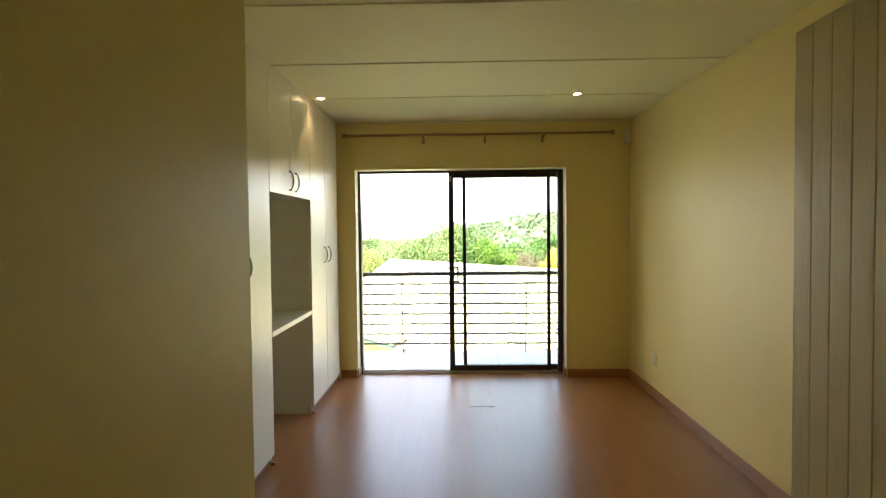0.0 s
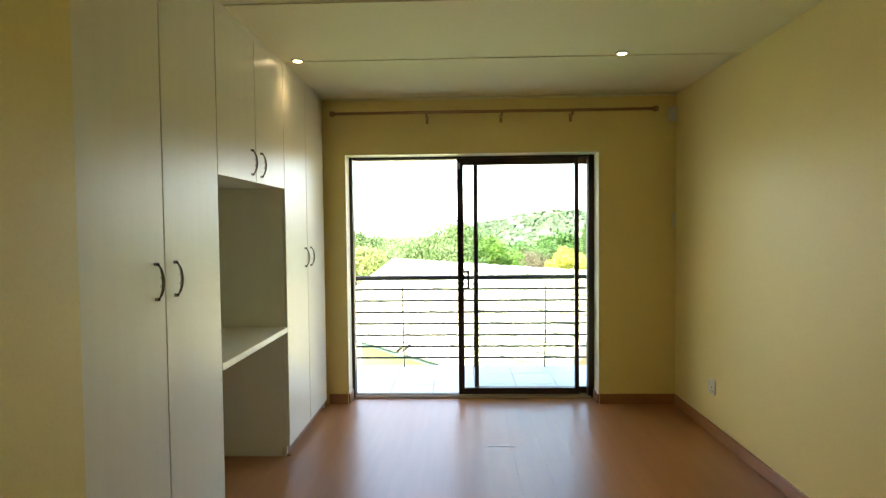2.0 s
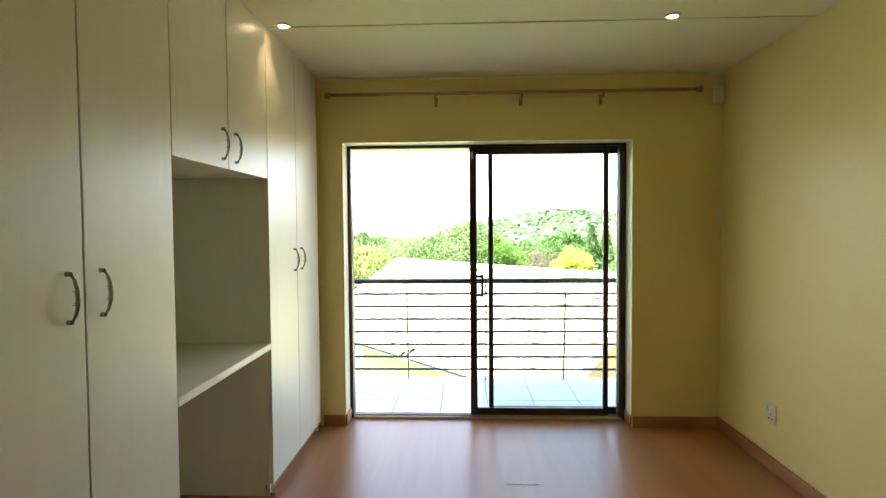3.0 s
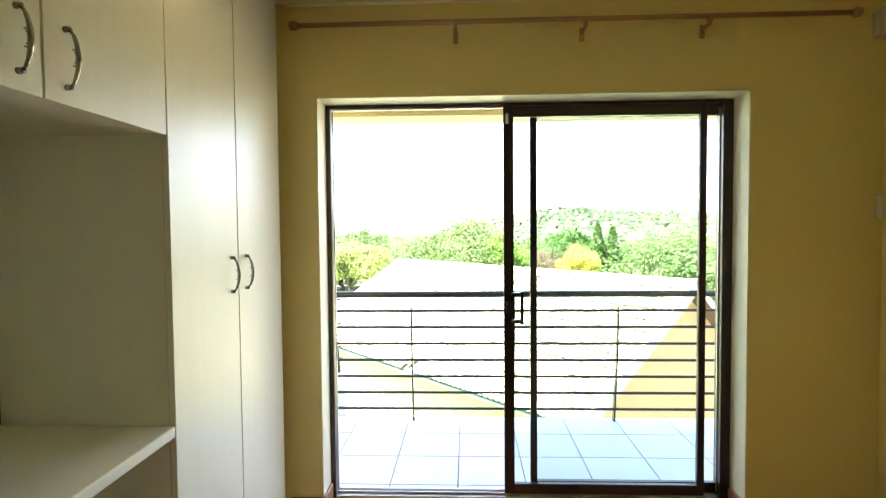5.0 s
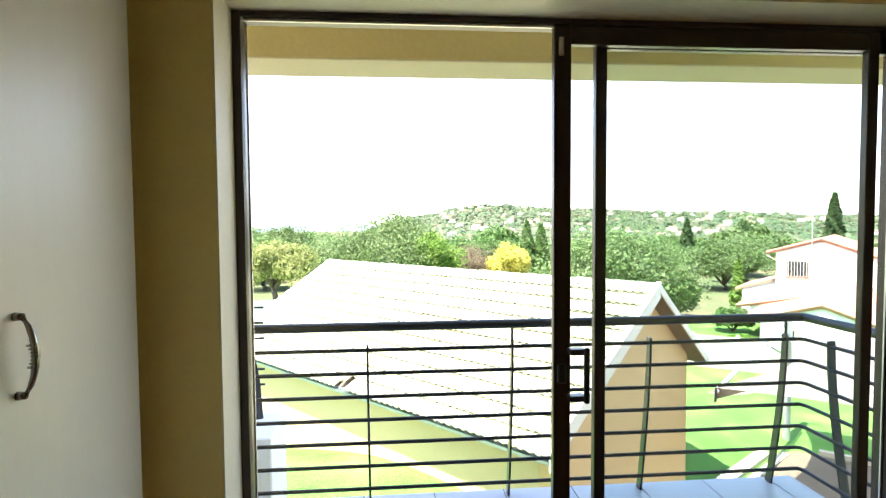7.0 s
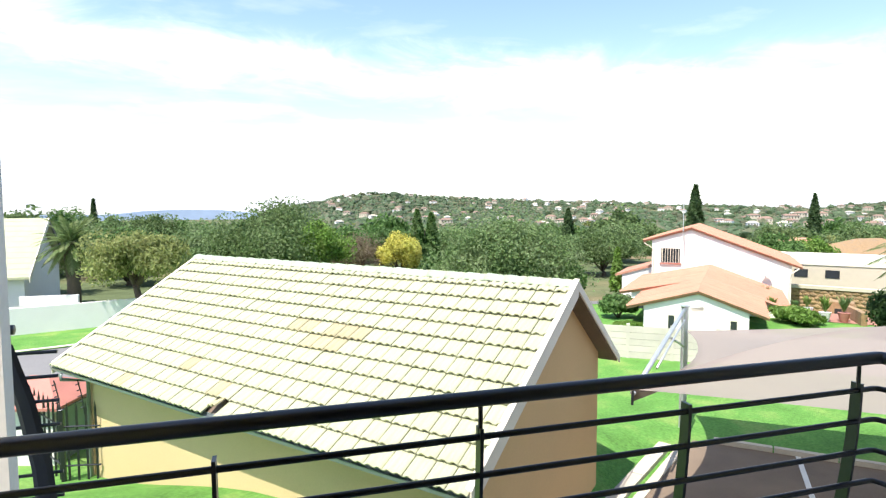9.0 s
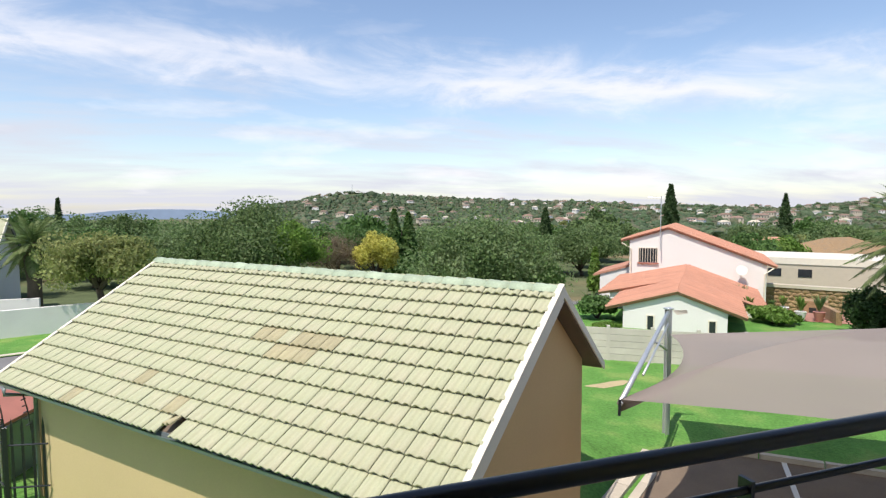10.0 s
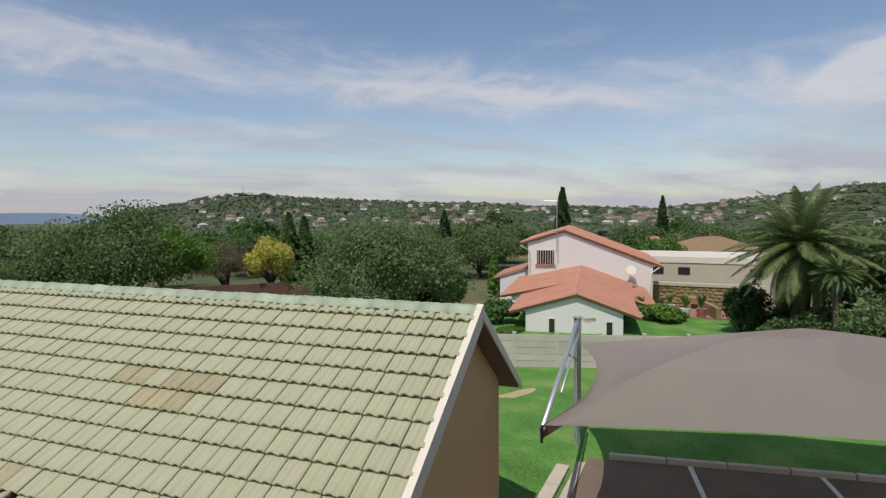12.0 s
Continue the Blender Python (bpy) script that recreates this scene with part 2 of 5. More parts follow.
TERRACOTTA = material("terracotta_roof_tile", (0.47, 0.23, 0.15), 0.8, vary=0.18, scale=1.5, fine=25, bump=0.4, per_object=0.06)
HOUSE_WHITE = material("white_house_plaster", (0.74, 0.72, 0.68), 0.8, vary=0.05, scale=0.6, fine=25, bump=0.25)
DARK_GLASS = material("dark_window_glass", (0.03, 0.035, 0.04), 0.08, vary=0.1, bump=0)
SAIL = material("grey_brown_shade_net", (0.235, 0.196, 0.17), 0.8, vary=0.06, scale=0.6, fine=120, bump=0.25)
# the knitted net lets a little light straight through
net_n, net_l = SAIL.node_tree.nodes, SAIL.node_tree.links
net_mix, net_clear = net_n.new("ShaderNodeMixShader"), net_n.new("ShaderNodeBsdfTransparent")
net_mix.inputs[0].default_value = 0.10
net_l.new(net_n["Principled BSDF"].outputs[0], net_mix.inputs[1])
net_l.new(net_clear.outputs[0], net_mix.inputs[2])
net_l.new(net_mix.outputs[0], net_n["Material Output"].inputs[0])
GALV = material("galvanised_steel", (0.60, 0.61, 0.61), 0.4, 0.7, vary=0.1, bump=0.05)
STONE = material("rough_brown_stone", (0.34, 0.22, 0.11), 0.9, vary=0.35, scale=2.2, fine=14, bump=0.9, second=(0.22, 0.16, 0.10), per_object=0.2, depth=0.03)
BARK = material("bark", (0.10, 0.075, 0.05), 0.9, vary=0.3, scale=5, fine=30, bump=0.8, stretch=(1, 1, 0.3))
EARTH = material("dry_veld_ground", (0.10, 0.125, 0.06), 0.95, vary=0.35, scale=0.05, fine=0.6, bump=0.8, second=(0.21, 0.145, 0.085), second_at=(0.52, 0.7), depth=0.3, spec=0.1)
ROAD = material("grey_road_asphalt", (0.17, 0.165, 0.16), 0.9, vary=0.15, scale=0.7, fine=20, bump=0.3)
BRICK_RED = material("red_clay_tiles", (0.42, 0.17, 0.13), 0.7, vary=0.15, bump=0.2)
PAVING = material("brick_paving", (0.34, 0.17, 0.12), 0.9, vary=0.2, scale=2, fine=10, bump=0.4)
BEIGE = material("beige_plaster", (0.50, 0.44, 0.34), 0.85, vary=0.06, bump=0.3)
LEAF_OLIVE = leaf_material("olive_leaves", (0.24, 0.28, 0.09), (0.30, 0.31, 0.12))
LEAF_DARK = leaf_material("dark_leaves", (0.125, 0.195, 0.065), (0.17, 0.23, 0.10))
LEAF_GREY = leaf_material("grey_green_leaves", (0.155, 0.24, 0.085), (0.21, 0.27, 0.13))
LEAF_MID = leaf_material("mid_green_leaves", (0.10, 0.195, 0.05), (0.14, 0.215, 0.08))
LEAF_BRIGHT = leaf_material("bright_leaves", (0.155, 0.275, 0.05), (0.20, 0.29, 0.075))
LEAF_YELLOW = leaf_material("yellow_leaves", (0.57, 0.53, 0.12), (0.44, 0.46, 0.11), 0.25)
LEAF_BROWN = leaf_material("dry_brown_twigs", (0.22, 0.17, 0.11), (0.18, 0.17, 0.09))
LEAF_CYPRESS = leaf_material("cypress_foliage", (0.06, 0.11, 0.038), (0.08, 0.13, 0.05))
LEAF_PALM = leaf_material("palm_leaflets", (0.14, 0.21, 0.07), (0.22, 0.24, 0.11))
# the ridge's blue is distance haze mixed into its base colour
HAZE_HILL = material("haze_blue_hill", (0.30, 0.38, 0.48), 1.0, vary=0.08, scale=0.002, fine=0.02, bump=0)
DOOR_PAINT = material("old_cream_door_paint", (0.70, 0.60, 0.37), 0.4, vary=0.08, scale=1.2, fine=14, stretch=(9, 9, 0.7), bump=0.2)
SAND = material("bare_sand", (0.42, 0.34, 0.19), 0.95, vary=0.2, scale=3, fine=20, bump=0.5)
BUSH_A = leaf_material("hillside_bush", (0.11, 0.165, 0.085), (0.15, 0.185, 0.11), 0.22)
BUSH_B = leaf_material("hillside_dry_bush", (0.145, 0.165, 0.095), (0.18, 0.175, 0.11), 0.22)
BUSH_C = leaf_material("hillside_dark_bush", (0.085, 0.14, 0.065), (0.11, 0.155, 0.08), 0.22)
BROWN_ROOF = material("weathered_brown_roof", (0.24, 0.16, 0.12), 0.9, vary=0.15, bump=0.2)
BROWN_WALL = material("dark_brown_brick", (0.14, 0.075, 0.05), 0.9, vary=0.25, scale=0.8, fine=9, bump=0.6)
GABLE = material("ochre_plaster_wall", (0.58, 0.385, 0.18), 0.85, vary=0.07, scale=0.8, fine=40, bump=0.35)
DARK_BOARD = material("weathered_brown_board", (0.14, 0.10, 0.07), 0.7, vary=0.15, fine=30, bump=0.2)

# ---------------------------------------------------------------- shaping helpers


def part(name, bm, mat, parent=None, label="", smooth=False):
    me = bpy.data.meshes.new(name)
    if smooth:
        for f in bm.faces:
            f.smooth = True
    bm.to_mesh(me)
    bm.free()
    me.materials.append(mat)
    ob = new(name, me)
    if parent is not None:
        ob.parent = parent
        ob.matrix_parent_inverse = parent.matrix_world.inverted()
    if label:
        ob["label"] = label
    return ob


def empty(name, x=0, y=0, z=0, rz=0):
    ob = new(name)
    ob.matrix_world = pose(x, y, z, 0, 0, rz)
    ob.empty_display_size = 0.1
    return ob


def box(x0, y0, z0, x1, y1, z1, bevel=0.0, bm=None, seg=1):
    """A box between two corners, with eased edges, added to bm."""
    own = bmesh.new()
    r = bmesh.ops.create_cube(own, size=1)
    for v in r["verts"]:
        v.co = Vector(((x0 + x1) / 2 + v.co.x * (x1 - x0), (y0 + y1) / 2 + v.co.y * (y1 - y0), (z0 + z1) / 2 + v.co.z * (z1 - z0)))
    if bevel:
        bmesh.ops.bevel(own, geom=own.edges[:], offset=bevel, segments=seg, affect="EDGES", profile=0.7)
    return join(bm, own)


def join(bm, own):
    if bm is None:
        return own
    me = bpy.data.meshes.new("tmp")
    own.to_mesh(me)
    own.free()
    bm.from_mesh(me)
    bpy.data.meshes.remove(me)
    return bm


def tube(points, r, seg=10, bm=None, flat=1.0, caps=True):
    """A swept round bar through points; r is one radius or one for each point."""
    own = bm or bmesh.new()
    pts = [Vector(p) for p in points]
    rings = []
    for i, p in enumerate(pts):
        d = (pts[min(i + 1, len(pts) - 1)] - pts[max(i - 1, 0)]).normalized()
        a = d.cross(Vector((0, 0, 1)) if abs(d.z) < 0.9 else Vector((0, 1, 0))).normalized()
        b = d.cross(a)
        rad = r[i] if isinstance(r, (list, tuple)) else r
        rings.append([own.verts.new(p + (a * math.cos(k * math.tau / seg) + b * math.sin(k * math.tau / seg) * flat) * rad) for k in range(seg)])
    for u, w in zip(rings, rings[1:]):
        for k in range(seg):
            own.faces.new((u[k], u[(k + 1) % seg], w[(k + 1) % seg], w[k]))
    if caps:
        own.faces.new(rings[0][::-1])
        own.faces.new(rings[-1])
    bmesh.ops.recalc_face_normals(own, faces=own.faces[:])
    return own


def prism(profile, lift, bm=None):
    """A closed outline of points pushed along the vector lift."""
    own = bmesh.new()
    a = [own.verts.new(Vector(p)) for p in profile]
    b = [own.verts.new(Vector(p) + Vector(lift)) for p in profile]
    own.faces.new(a)
    own.faces.new(b[::-1])
    for k in range(len(a)):
        own.faces.new((a[k], b[k], b[(k + 1) % len(a)], a[(k + 1) % len(a)]))
    bmesh.ops.recalc_face_normals(own, faces=own.faces[:])
    return join(bm, own)


def structure(name, bm, mat, label, category, smooth=False):
    return tagged(part(name, bm, mat, None, smooth=smooth), label, category, kind="structure")

# ---------------------------------------------------------------- the bedroom shell
FACE, RIGHT, BACK, OUT, TOP = -0.896, 2.0, 6.18, 6.43, 2.56

# laminate planks in one sheet, each a piece with its own tone
bm = bmesh.new()
row = 0
x = -1.55
while x < 2.05:
    y = -1.35 - (row * 0.47) % 1.2
    while y < 6.36:
        y0, y1 = max(y, -1.3), min(y + 1.2, 6.36)
        if y1 - y0 > 0.02:
            v = [bm.verts.new(p) for p in ((x, y0, -0.02), (x + 0.1917, y0, -0.02), (x + 0.1917, y1 - 0.0003, -0.02), (x, y1 - 0.0003, -0.02))]
            w = [bm.verts.new((q.co.x, q.co.y, 0)) for q in v]
            bm.faces.new(w)
            for k in range(4):
                bm.faces.new((v[k], v[(k + 1) % 4], w[(k + 1) % 4], w[k]))
        y += 1.2
    x += 0.192
    row += 1
bmesh.ops.recalc_face_normals(bm, faces=bm.faces[:])
floor = structure("floor", bm, LAMINATE, "glossy warm brown laminate plank floor", "floor")
structure("floor_slab", box(-1.75, -1.5, -0.30, 2.25, 6.42, -0.021), CONCRETE, "concrete slab below the laminate", "floor")

structure("ceiling", box(-1.75, -1.5, TOP, 2.25, 6.43, TOP + 0.12), CEILING, "cream painted board ceiling", "ceiling")
for k, y in enumerate((2.30, 3.24, 4.19, 5.12)):
    structure("trim_ceiling_%d" % (k + 1), box(FACE, y - 0.016, TOP - 0.006, RIGHT, y + 0.016, TOP + 0.002, 0.002), CEILING, "narrow cover strip on the ceiling joint", "trim")
structure("trim_cornice", box(-0.88, BACK - 0.018, TOP - 0.018, RIGHT, BACK, TOP - 0.001, 0.004), CEILING, "thin strip where ceiling meets wall", "trim")

# back wall with the door opening through it
L0, R0, HEAD = -0.735, 1.375, 2.10
bm = box(-1.75, BACK, -0.3, L0, OUT, TOP)
box(R0, BACK, -0.3, 2.25, OUT, TOP, 0, bm)
box(L0, BACK, HEAD, R0, OUT, TOP, 0, bm)
structure("wall_north", bm, CREAM, "cream yellow painted wall round the sliding door", "wall")
bm = box(L0 - 0.001, BACK + 0.003, 0.0, L0 + 0.004, 6.345, HEAD)
box(R0 - 0.004, BACK + 0.003, 0.0, R0 + 0.001, 6.345, HEAD, 0, bm)
box(L0, BACK + 0.003, HEAD - 0.004, R0, 6.345, HEAD + 0.001, 0, bm)
structure("trim_reveal", bm, REVEAL, "pale painted plaster reveal of the door opening", "trim")
structure("wall_east", box(RIGHT, 2.06, -0.3, 2.25, BACK - 0.001, TOP), CREAM, "cream yellow painted bedroom side wall", "wall")
structure("wall_west", box(-1.75, 3.06, -0.3, -1.49, BACK - 0.001, TOP), CREAM, "painted wall behind the built-in cupboards", "wall")
structure("wall_stub", box(-1.75, 2.02, -0.3, FACE + 0.005, 3.086, TOP), CREAM, "cream wall beside the built-in cupboard", "wall")
structure("wall_passage_west", box(-1.75, -1.3, -0.3, -0.27, 2.018, TOP, 0.004), CREAM, "cream painted wall of the entrance passage", "wall")
structure("wall_passage_east", box(1.285, -1.3, -0.3, 2.25, 2.058, TOP, 0.004), CREAM, "cream painted wall beside the open room door", "wall")
structure("wall_south", box(-1.75, -1.5, -0.3, 2.25, -1.302, TOP), CREAM, "cream painted end wall of the passage", "wall")


def skirting(name, x0, y0, x1, y1):
    structure(name, box(x0, y0, 0.0, x1, y1, 0.085, 0.004), SKIRT, "stained wooden skirting board along the wall", "baseboard")


skirting("baseboard_1", RIGHT - 0.014, 2.08, RIGHT, BACK - 0.016)
skirting("baseboard_2", R0 + 0.002, BACK - 0.015, RIGHT, BACK)
skirting("baseboard_3", FACE + 0.002, BACK - 0.015, L0 - 0.002, BACK)
skirting("baseboard_4", R0 - 0.016, BACK - 0.002, R0 - 0.004, 6.34)
skirting("baseboard_5", L0 + 0.004, BACK - 0.002, L0 + 0.016, 6.34)


# the room door, open against the passage wall: ribbed boards in a frame
door = empty("door_1", 1.26, 2.13)
part("door_leaf", box(1.236, 1.36, 0.012, 1.274, 2.15, 2.03, 0.003), DOOR_PAINT, door)
for k in range(10):
    y = 1.372 + k * 0.077
    part("board", box(1.229, y, 0.02, 1.2355, y + 0.0766, 2.02, 0.005, seg=3), DOOR_PAINT, door)
part("edge_strip", box(1.238, 2.151, 0.012, 1.272, 2.158, 2.03, 0.002), KICK, door, "dark brown strip along the door edge")
tagged(door, "pale ribbed wooden door standing open in the passage", "door", kind="structure")

# ---------------------------------------------------------------- built-in cupboards


def handle(parent, y, z, tall=0.13):
    """A ribbed bow handle on a door face."""
    pts = []
    for k in range(9):
        a = k / 8
        pts.append((FACE + 0.012 + 0.019 * math.sin(math.pi * a) ** 0.7, y, z - tall / 2 + tall * a))
    h = part("handle", tube(pts, [0.0048, 0.0046, 0.0052, 0.0058, 0.006, 0.0058, 0.0052, 0.0046, 0.0048], 10), CHROME, parent, "chromed bow handle", True)
    for s in (-1, 1):
        part("foot", tube([(FACE - 0.001, y, z + s * tall / 2), (FACE + 0.014, y, z + s * tall / 2)], [0.0075, 0.0058], 10), CHROME, h, smooth=True)
    for k in range(-3, 4):
        part("rib", tube([(FACE + 0.0305 - 0.0007 * k * k, y, z + k * 0.006 - 0.0012), (FACE + 0.0305 - 0.0007 * k * k, y, z + k * 0.006 + 0.0012)], 0.0068, 10), CHROME, h)


def cupboard(name, y0, y1, z0, label, hz, kick=True):
    c = empty(name, -1.2, (y0 + y1) / 2, z0)
    t = 0.018
    part("side_panel", box(-1.488, y0, z0, FACE - 0.02, y0 + t, TOP - 0.002), WHITE_MEL, c)
    part("side_panel", box(-1.488, y1 - t, z0, FACE - 0.02, y1, TOP - 0.002), WHITE_MEL, c)
    part("bottom_panel", box(-1.488, y0 + t, z0 + (0.06 if kick else 0), FACE - 0.02, y1 - t, z0 + (0.078 if kick else t)), WHITE_MEL, c)
    part("top_panel", box(-1.488, y0 + t, TOP - 0.03, FACE - 0.02, y1 - t, TOP - 0.012), WHITE_MEL, c)
    part("back_panel", box(-1.488, y0 + t, z0 + 0.08, -1.478, y1 - t, TOP - 0.03), WHITE_MEL, c)
    mid = (y0 + y1) / 2
    zb = z0 + (0.065 if kick else -0.004)
    for a, b in ((y0 + 0.002, mid - 0.0038), (mid + 0.0038, y1 - 0.002)):
        d = part("door", box(FACE - 0.019, a, zb, FACE, b, TOP - 0.045, 0.0022, seg=2), WHITE_MEL, c)
        handle(d, mid - 0.070 if b < mid else mid + 0.070, hz)
    part("top_strip", box(FACE - 0.018, y0, TOP - 0.042, FACE - 0.003, y1, TOP - 0.002, 0.001), WHITE_MEL, c)
    if kick:
        part("plinth", box(FACE - 0.05, y0, 0.001, FACE - 0.035, y1, 0.064), KICK, c, "brown plinth board")
        part("end_strip", box(FACE - 0.02, y1 - t if y1 < 5 else y0, 0.001, FACE + 0.004, y1 if y1 < 5 else y0 + t, 0.016, 0.001), KICK, c)
    return tagged(c, label, "cupboard", "built-in cupboards")


cupboard("wardrobe", 3.09, 4.068, 0.0, "tall off-white woodgrain wardrobe with closed double doors", 1.29)
cupboard("wardrobe", 5.068, 6.085, 0.0, "tall off-white wardrobe with closed double doors beside the window wall", 1.28)
cupboard("wall_cupboard", 4.072, 5.064, 1.745, "off-white upper cupboard with two doors over the dressing table", 1.845, False)

structure("trim_filler", box(-1.2, 6.087, 0.07, FACE - 0.055, BACK - 0.001, TOP - 0.002), WHITE_MEL, "narrow off-white filler strip beside the wardrobe", "trim")
desk = empty("dressing_table", -1.2, 4.545, 0.8)
part("worktop", box(-1.487, 4.072, 0.815, FACE + 0.002, 5.064, 0.85, 0.007, seg=2), WHITE_MEL, desk)
part("back_panel", box(-1.488, 4.074, 0.001, -1.472, 5.064, 0.814), WHITE_MEL, desk)
part("niche_back", box(-1.488, 4.072, 0.851, -1.455, 5.064, 1.742), WHITE_MEL, desk)
tagged(desk, "off-white built-in dressing table shelf between the wardrobes", "desk")
mirror = empty("wall_mirror", -1.47, 4.545, 1.3)
part("glass", box(-1.454, 4.09, 0.853, -1.447, 5.05, 1.735), MIRROR, mirror, "greenish mirror glass")
part("edge", box(-1.4535, 5.051, 0.853, -1.446, 5.057, 1.735), DARK_GLASS, mirror, "dark ground edge of the mirror")
for y in (4.14, 5.0):
    for z in (0.91, 1.64):
        part("clip", tube([(-1.449, y, z), (-1.438, y, z)], [0.008, 0.007], 10), CHROME, mirror, "small chrome mirror clip", True)
tagged(mirror, "frameless mirror fixed behind the dressing table", "mirror")

# ---------------------------------------------------------------- sliding door
door = empty("door_2", 0.32, 6.38)
F0, F1 = 6.345, 6.425
part("jamb", box(L0 + 0.003, F0, 0.0, L0 + 0.028, F1, HEAD - 0.005, 0.002), BRONZE, door)
part("jamb", box(R0 - 0.054, F0, 0.0, R0 - 0.003, F1, HEAD - 0.005, 0.002), BRONZE, door)
part("head", box(L0 + 0.028, F0, HEAD - 0.022, R0 - 0.032, F1, HEAD - 0.005, 0.002), BRONZE, door)
part("head_track", box(L0 + 0.034, F0 + 0.012, HEAD - 0.030, 0.25, F0 + 0.02, HEAD - 0.022), ALU, door, "bare aluminium track edge")
part("sill", box(L0 + 0.032, F0 - 0.01, 0.0, R0 - 0.032, F1 + 0.01, 0.018, 0.002), ALU, door, "aluminium sill track")
for y in (F0 + 0.018, F0 + 0.055):
    part("track", box(L0 + 0.034, y, 0.018, R0 - 0.034, y + 0.004, 0.03), ALU, door)
for s in (L0 + 0.032, R0 - 0.060):
    part("brush_seal", box(s, F0 + 0.036, 0.03, s + 0.006, F0 + 0.042, HEAD - 0.04), ALU, door)


def sash(x0, x1, y, wide, label):
    s = part("sash", box(x0, y, 0.03, x0 + wide, y + 0.03, HEAD - 0.023, 0.003), BRONZE, door, label)
    part("stile", box(x1 - 0.036, y, 0.03, x1, y + 0.03, HEAD - 0.023, 0.003), BRONZE, s)
    part("top_rail", box(x0 + wide, y, HEAD - 0.079, x1 - 0.036, y + 0.03, HEAD - 0.023, 0.003), BRONZE, s)
    part("bottom_rail", box(x0 + wide, y, 0.03, x1 - 0.036, y + 0.03, 0.085, 0.003), BRONZE, s)
    g = part("pane", box(x0 + wide - 0.005, y + 0.012, 0.08, x1 - 0.031, y + 0.017, HEAD - 0.08), GLASS, s, "clear glass pane")
    g.visible_shadow = False
    return s


slide = sash(0.200, 1.243, F0 + 0.004, 0.053, "sliding sash pushed open over the fixed one")
sash(0.342, 1.356, F0 + 0.041, 0.036, "fixed sash")
grip = part("pull_handle", box(0.282, F0 - 0.040, 0.945, 0.300, F0 - 0.028, 1.115, 0.004), BLACK, slide, "black pull handle")
for z in (0.950, 1.092):
    part("bracket", box(0.240, F0 - 0.034, z, 0.292, F0 + 0.004, z + 0.018, 0.003), BLACK, grip)
part("lock", box(0.210, F0 - 0.010, 1.0, 0.236, F0 + 0.005, 1.06, 0.004), BLACK, grip)
part("bumper", box(0.212, F0 - 0.006, HEAD - 0.115, 0.228, F0 + 0.004, HEAD - 0.06, 0.003), ALU, slide, "grey plastic stop")
tagged(door, "bronze aluminium sliding glass door, half open", "sliding door", kind="structure")

# ---------------------------------------------------------------- fittings
rod = empty("curtain_rod", 0.5, 6.06, 2.42)
part("pole", tube([(-0.79, 6.09, 2.422), (0.5, 6.09, 2.422), (1.78, 6.09, 2.422)], 0.0125, 14), ROD, rod, smooth=True)
for s, x in ((-1, -0.79), (1, 1.78)):
    part("finial", tube([(x, 6.09, 2.422), (x + s * 0.012, 6.09, 2.422), (x + s * 0.014, 6.09, 2.422), (x + s * 0.04, 6.09, 2.422)], [0.015, 0.021, 0.024, 0.021], 14), ROD, rod, smooth=True)
for x in (-0.04, 0.57, 1.14):
    b = part("bracket", box(x - 0.008, 6.086, 2.382, x + 0.008, BACK - 0.004, 2.395, 0.002), ROD, rod)
    part("cup", tube([(x - 0.008, 6.09, 2.41), (x + 0.008, 6.09, 2.41)], 0.018, 12), ROD, b)
    part("plate", box(x - 0.012, BACK - 0.006, 2.345, x + 0.012, BACK - 0.001, 2.41, 0.002), ROD, b)
tagged(rod, "bare brushed copper curtain rod over the sliding door", "curtain rod")

GLOW = bpy.data.materials.new("lamp_glow")
GLOW.use_nodes = True
GLOW.node_tree.nodes["Principled BSDF"].inputs["Emission Color"].default_value = (1.0, 0.78, 0.5, 1)
GLOW.node_tree.nodes["Principled BSDF"].inputs["Emission Strength"].default_value = 2.2


def downlight(x, y):
    d = empty("downlight", x, y, TOP)
    part("ring", tube([(x, y, TOP - 0.001), (x, y, TOP - 0.006), (x, y, TOP - 0.007)], [0.042, 0.040, 0.030], 28), ALU, d, "satin metal ring", True)
    part("bulb", tube([(x, y, TOP - 0.0075), (x, y, TOP - 0.0095)], [0.026, 0.023], 24), GLOW, d, "lit warm halogen bulb")
    lamp = bpy.data.lights.new("spot", "SPOT")
    lamp.energy, lamp.spot_size, lamp.spot_blend, lamp.color, lamp.shadow_soft_size = 0.4, radians(100), 0.7, (1.0, 0.75, 0.45), 0.03
    lo = new("spot", lamp)
    lo.matrix_world = pose(x, y, TOP - 0.014)
    lo.parent, lo.matrix_parent_inverse = d, d.matrix_world.inverted()
    tagged(d, "lit recessed ceiling downlight with metal ring", "downlight", "ceiling downlights")


downlight(-0.80, 5.08)
downlight(1.245, 5.06)

sock = empty("wall_socket", RIGHT, 5.48, 0.34)
part("cover_plate", box(RIGHT - 0.010, 5.425, 0.29, RIGHT - 0.001, 5.535, 0.395, 0.003), PLASTIC, sock)
part("rocker_switch", box(RIGHT - 0.014, 5.505, 0.355, RIGHT - 0.009, 5.522, 0.38, 0.002), PLASTIC, sock)
for a, z in ((0, 0.335), (-0.016, 0.31), (0.016, 0.31)):
    part("pin_hole", tube([(RIGHT - 0.0105, 5.475 + a, z), (RIGHT - 0.0095, 5.475 + a, z)], 0.0055, 10), GAP, sock)
tagged(sock, "white plastic wall socket low on the cream wall", "socket")
pir = empty("motion_sensor", 1.965, 6.14, 2.39)
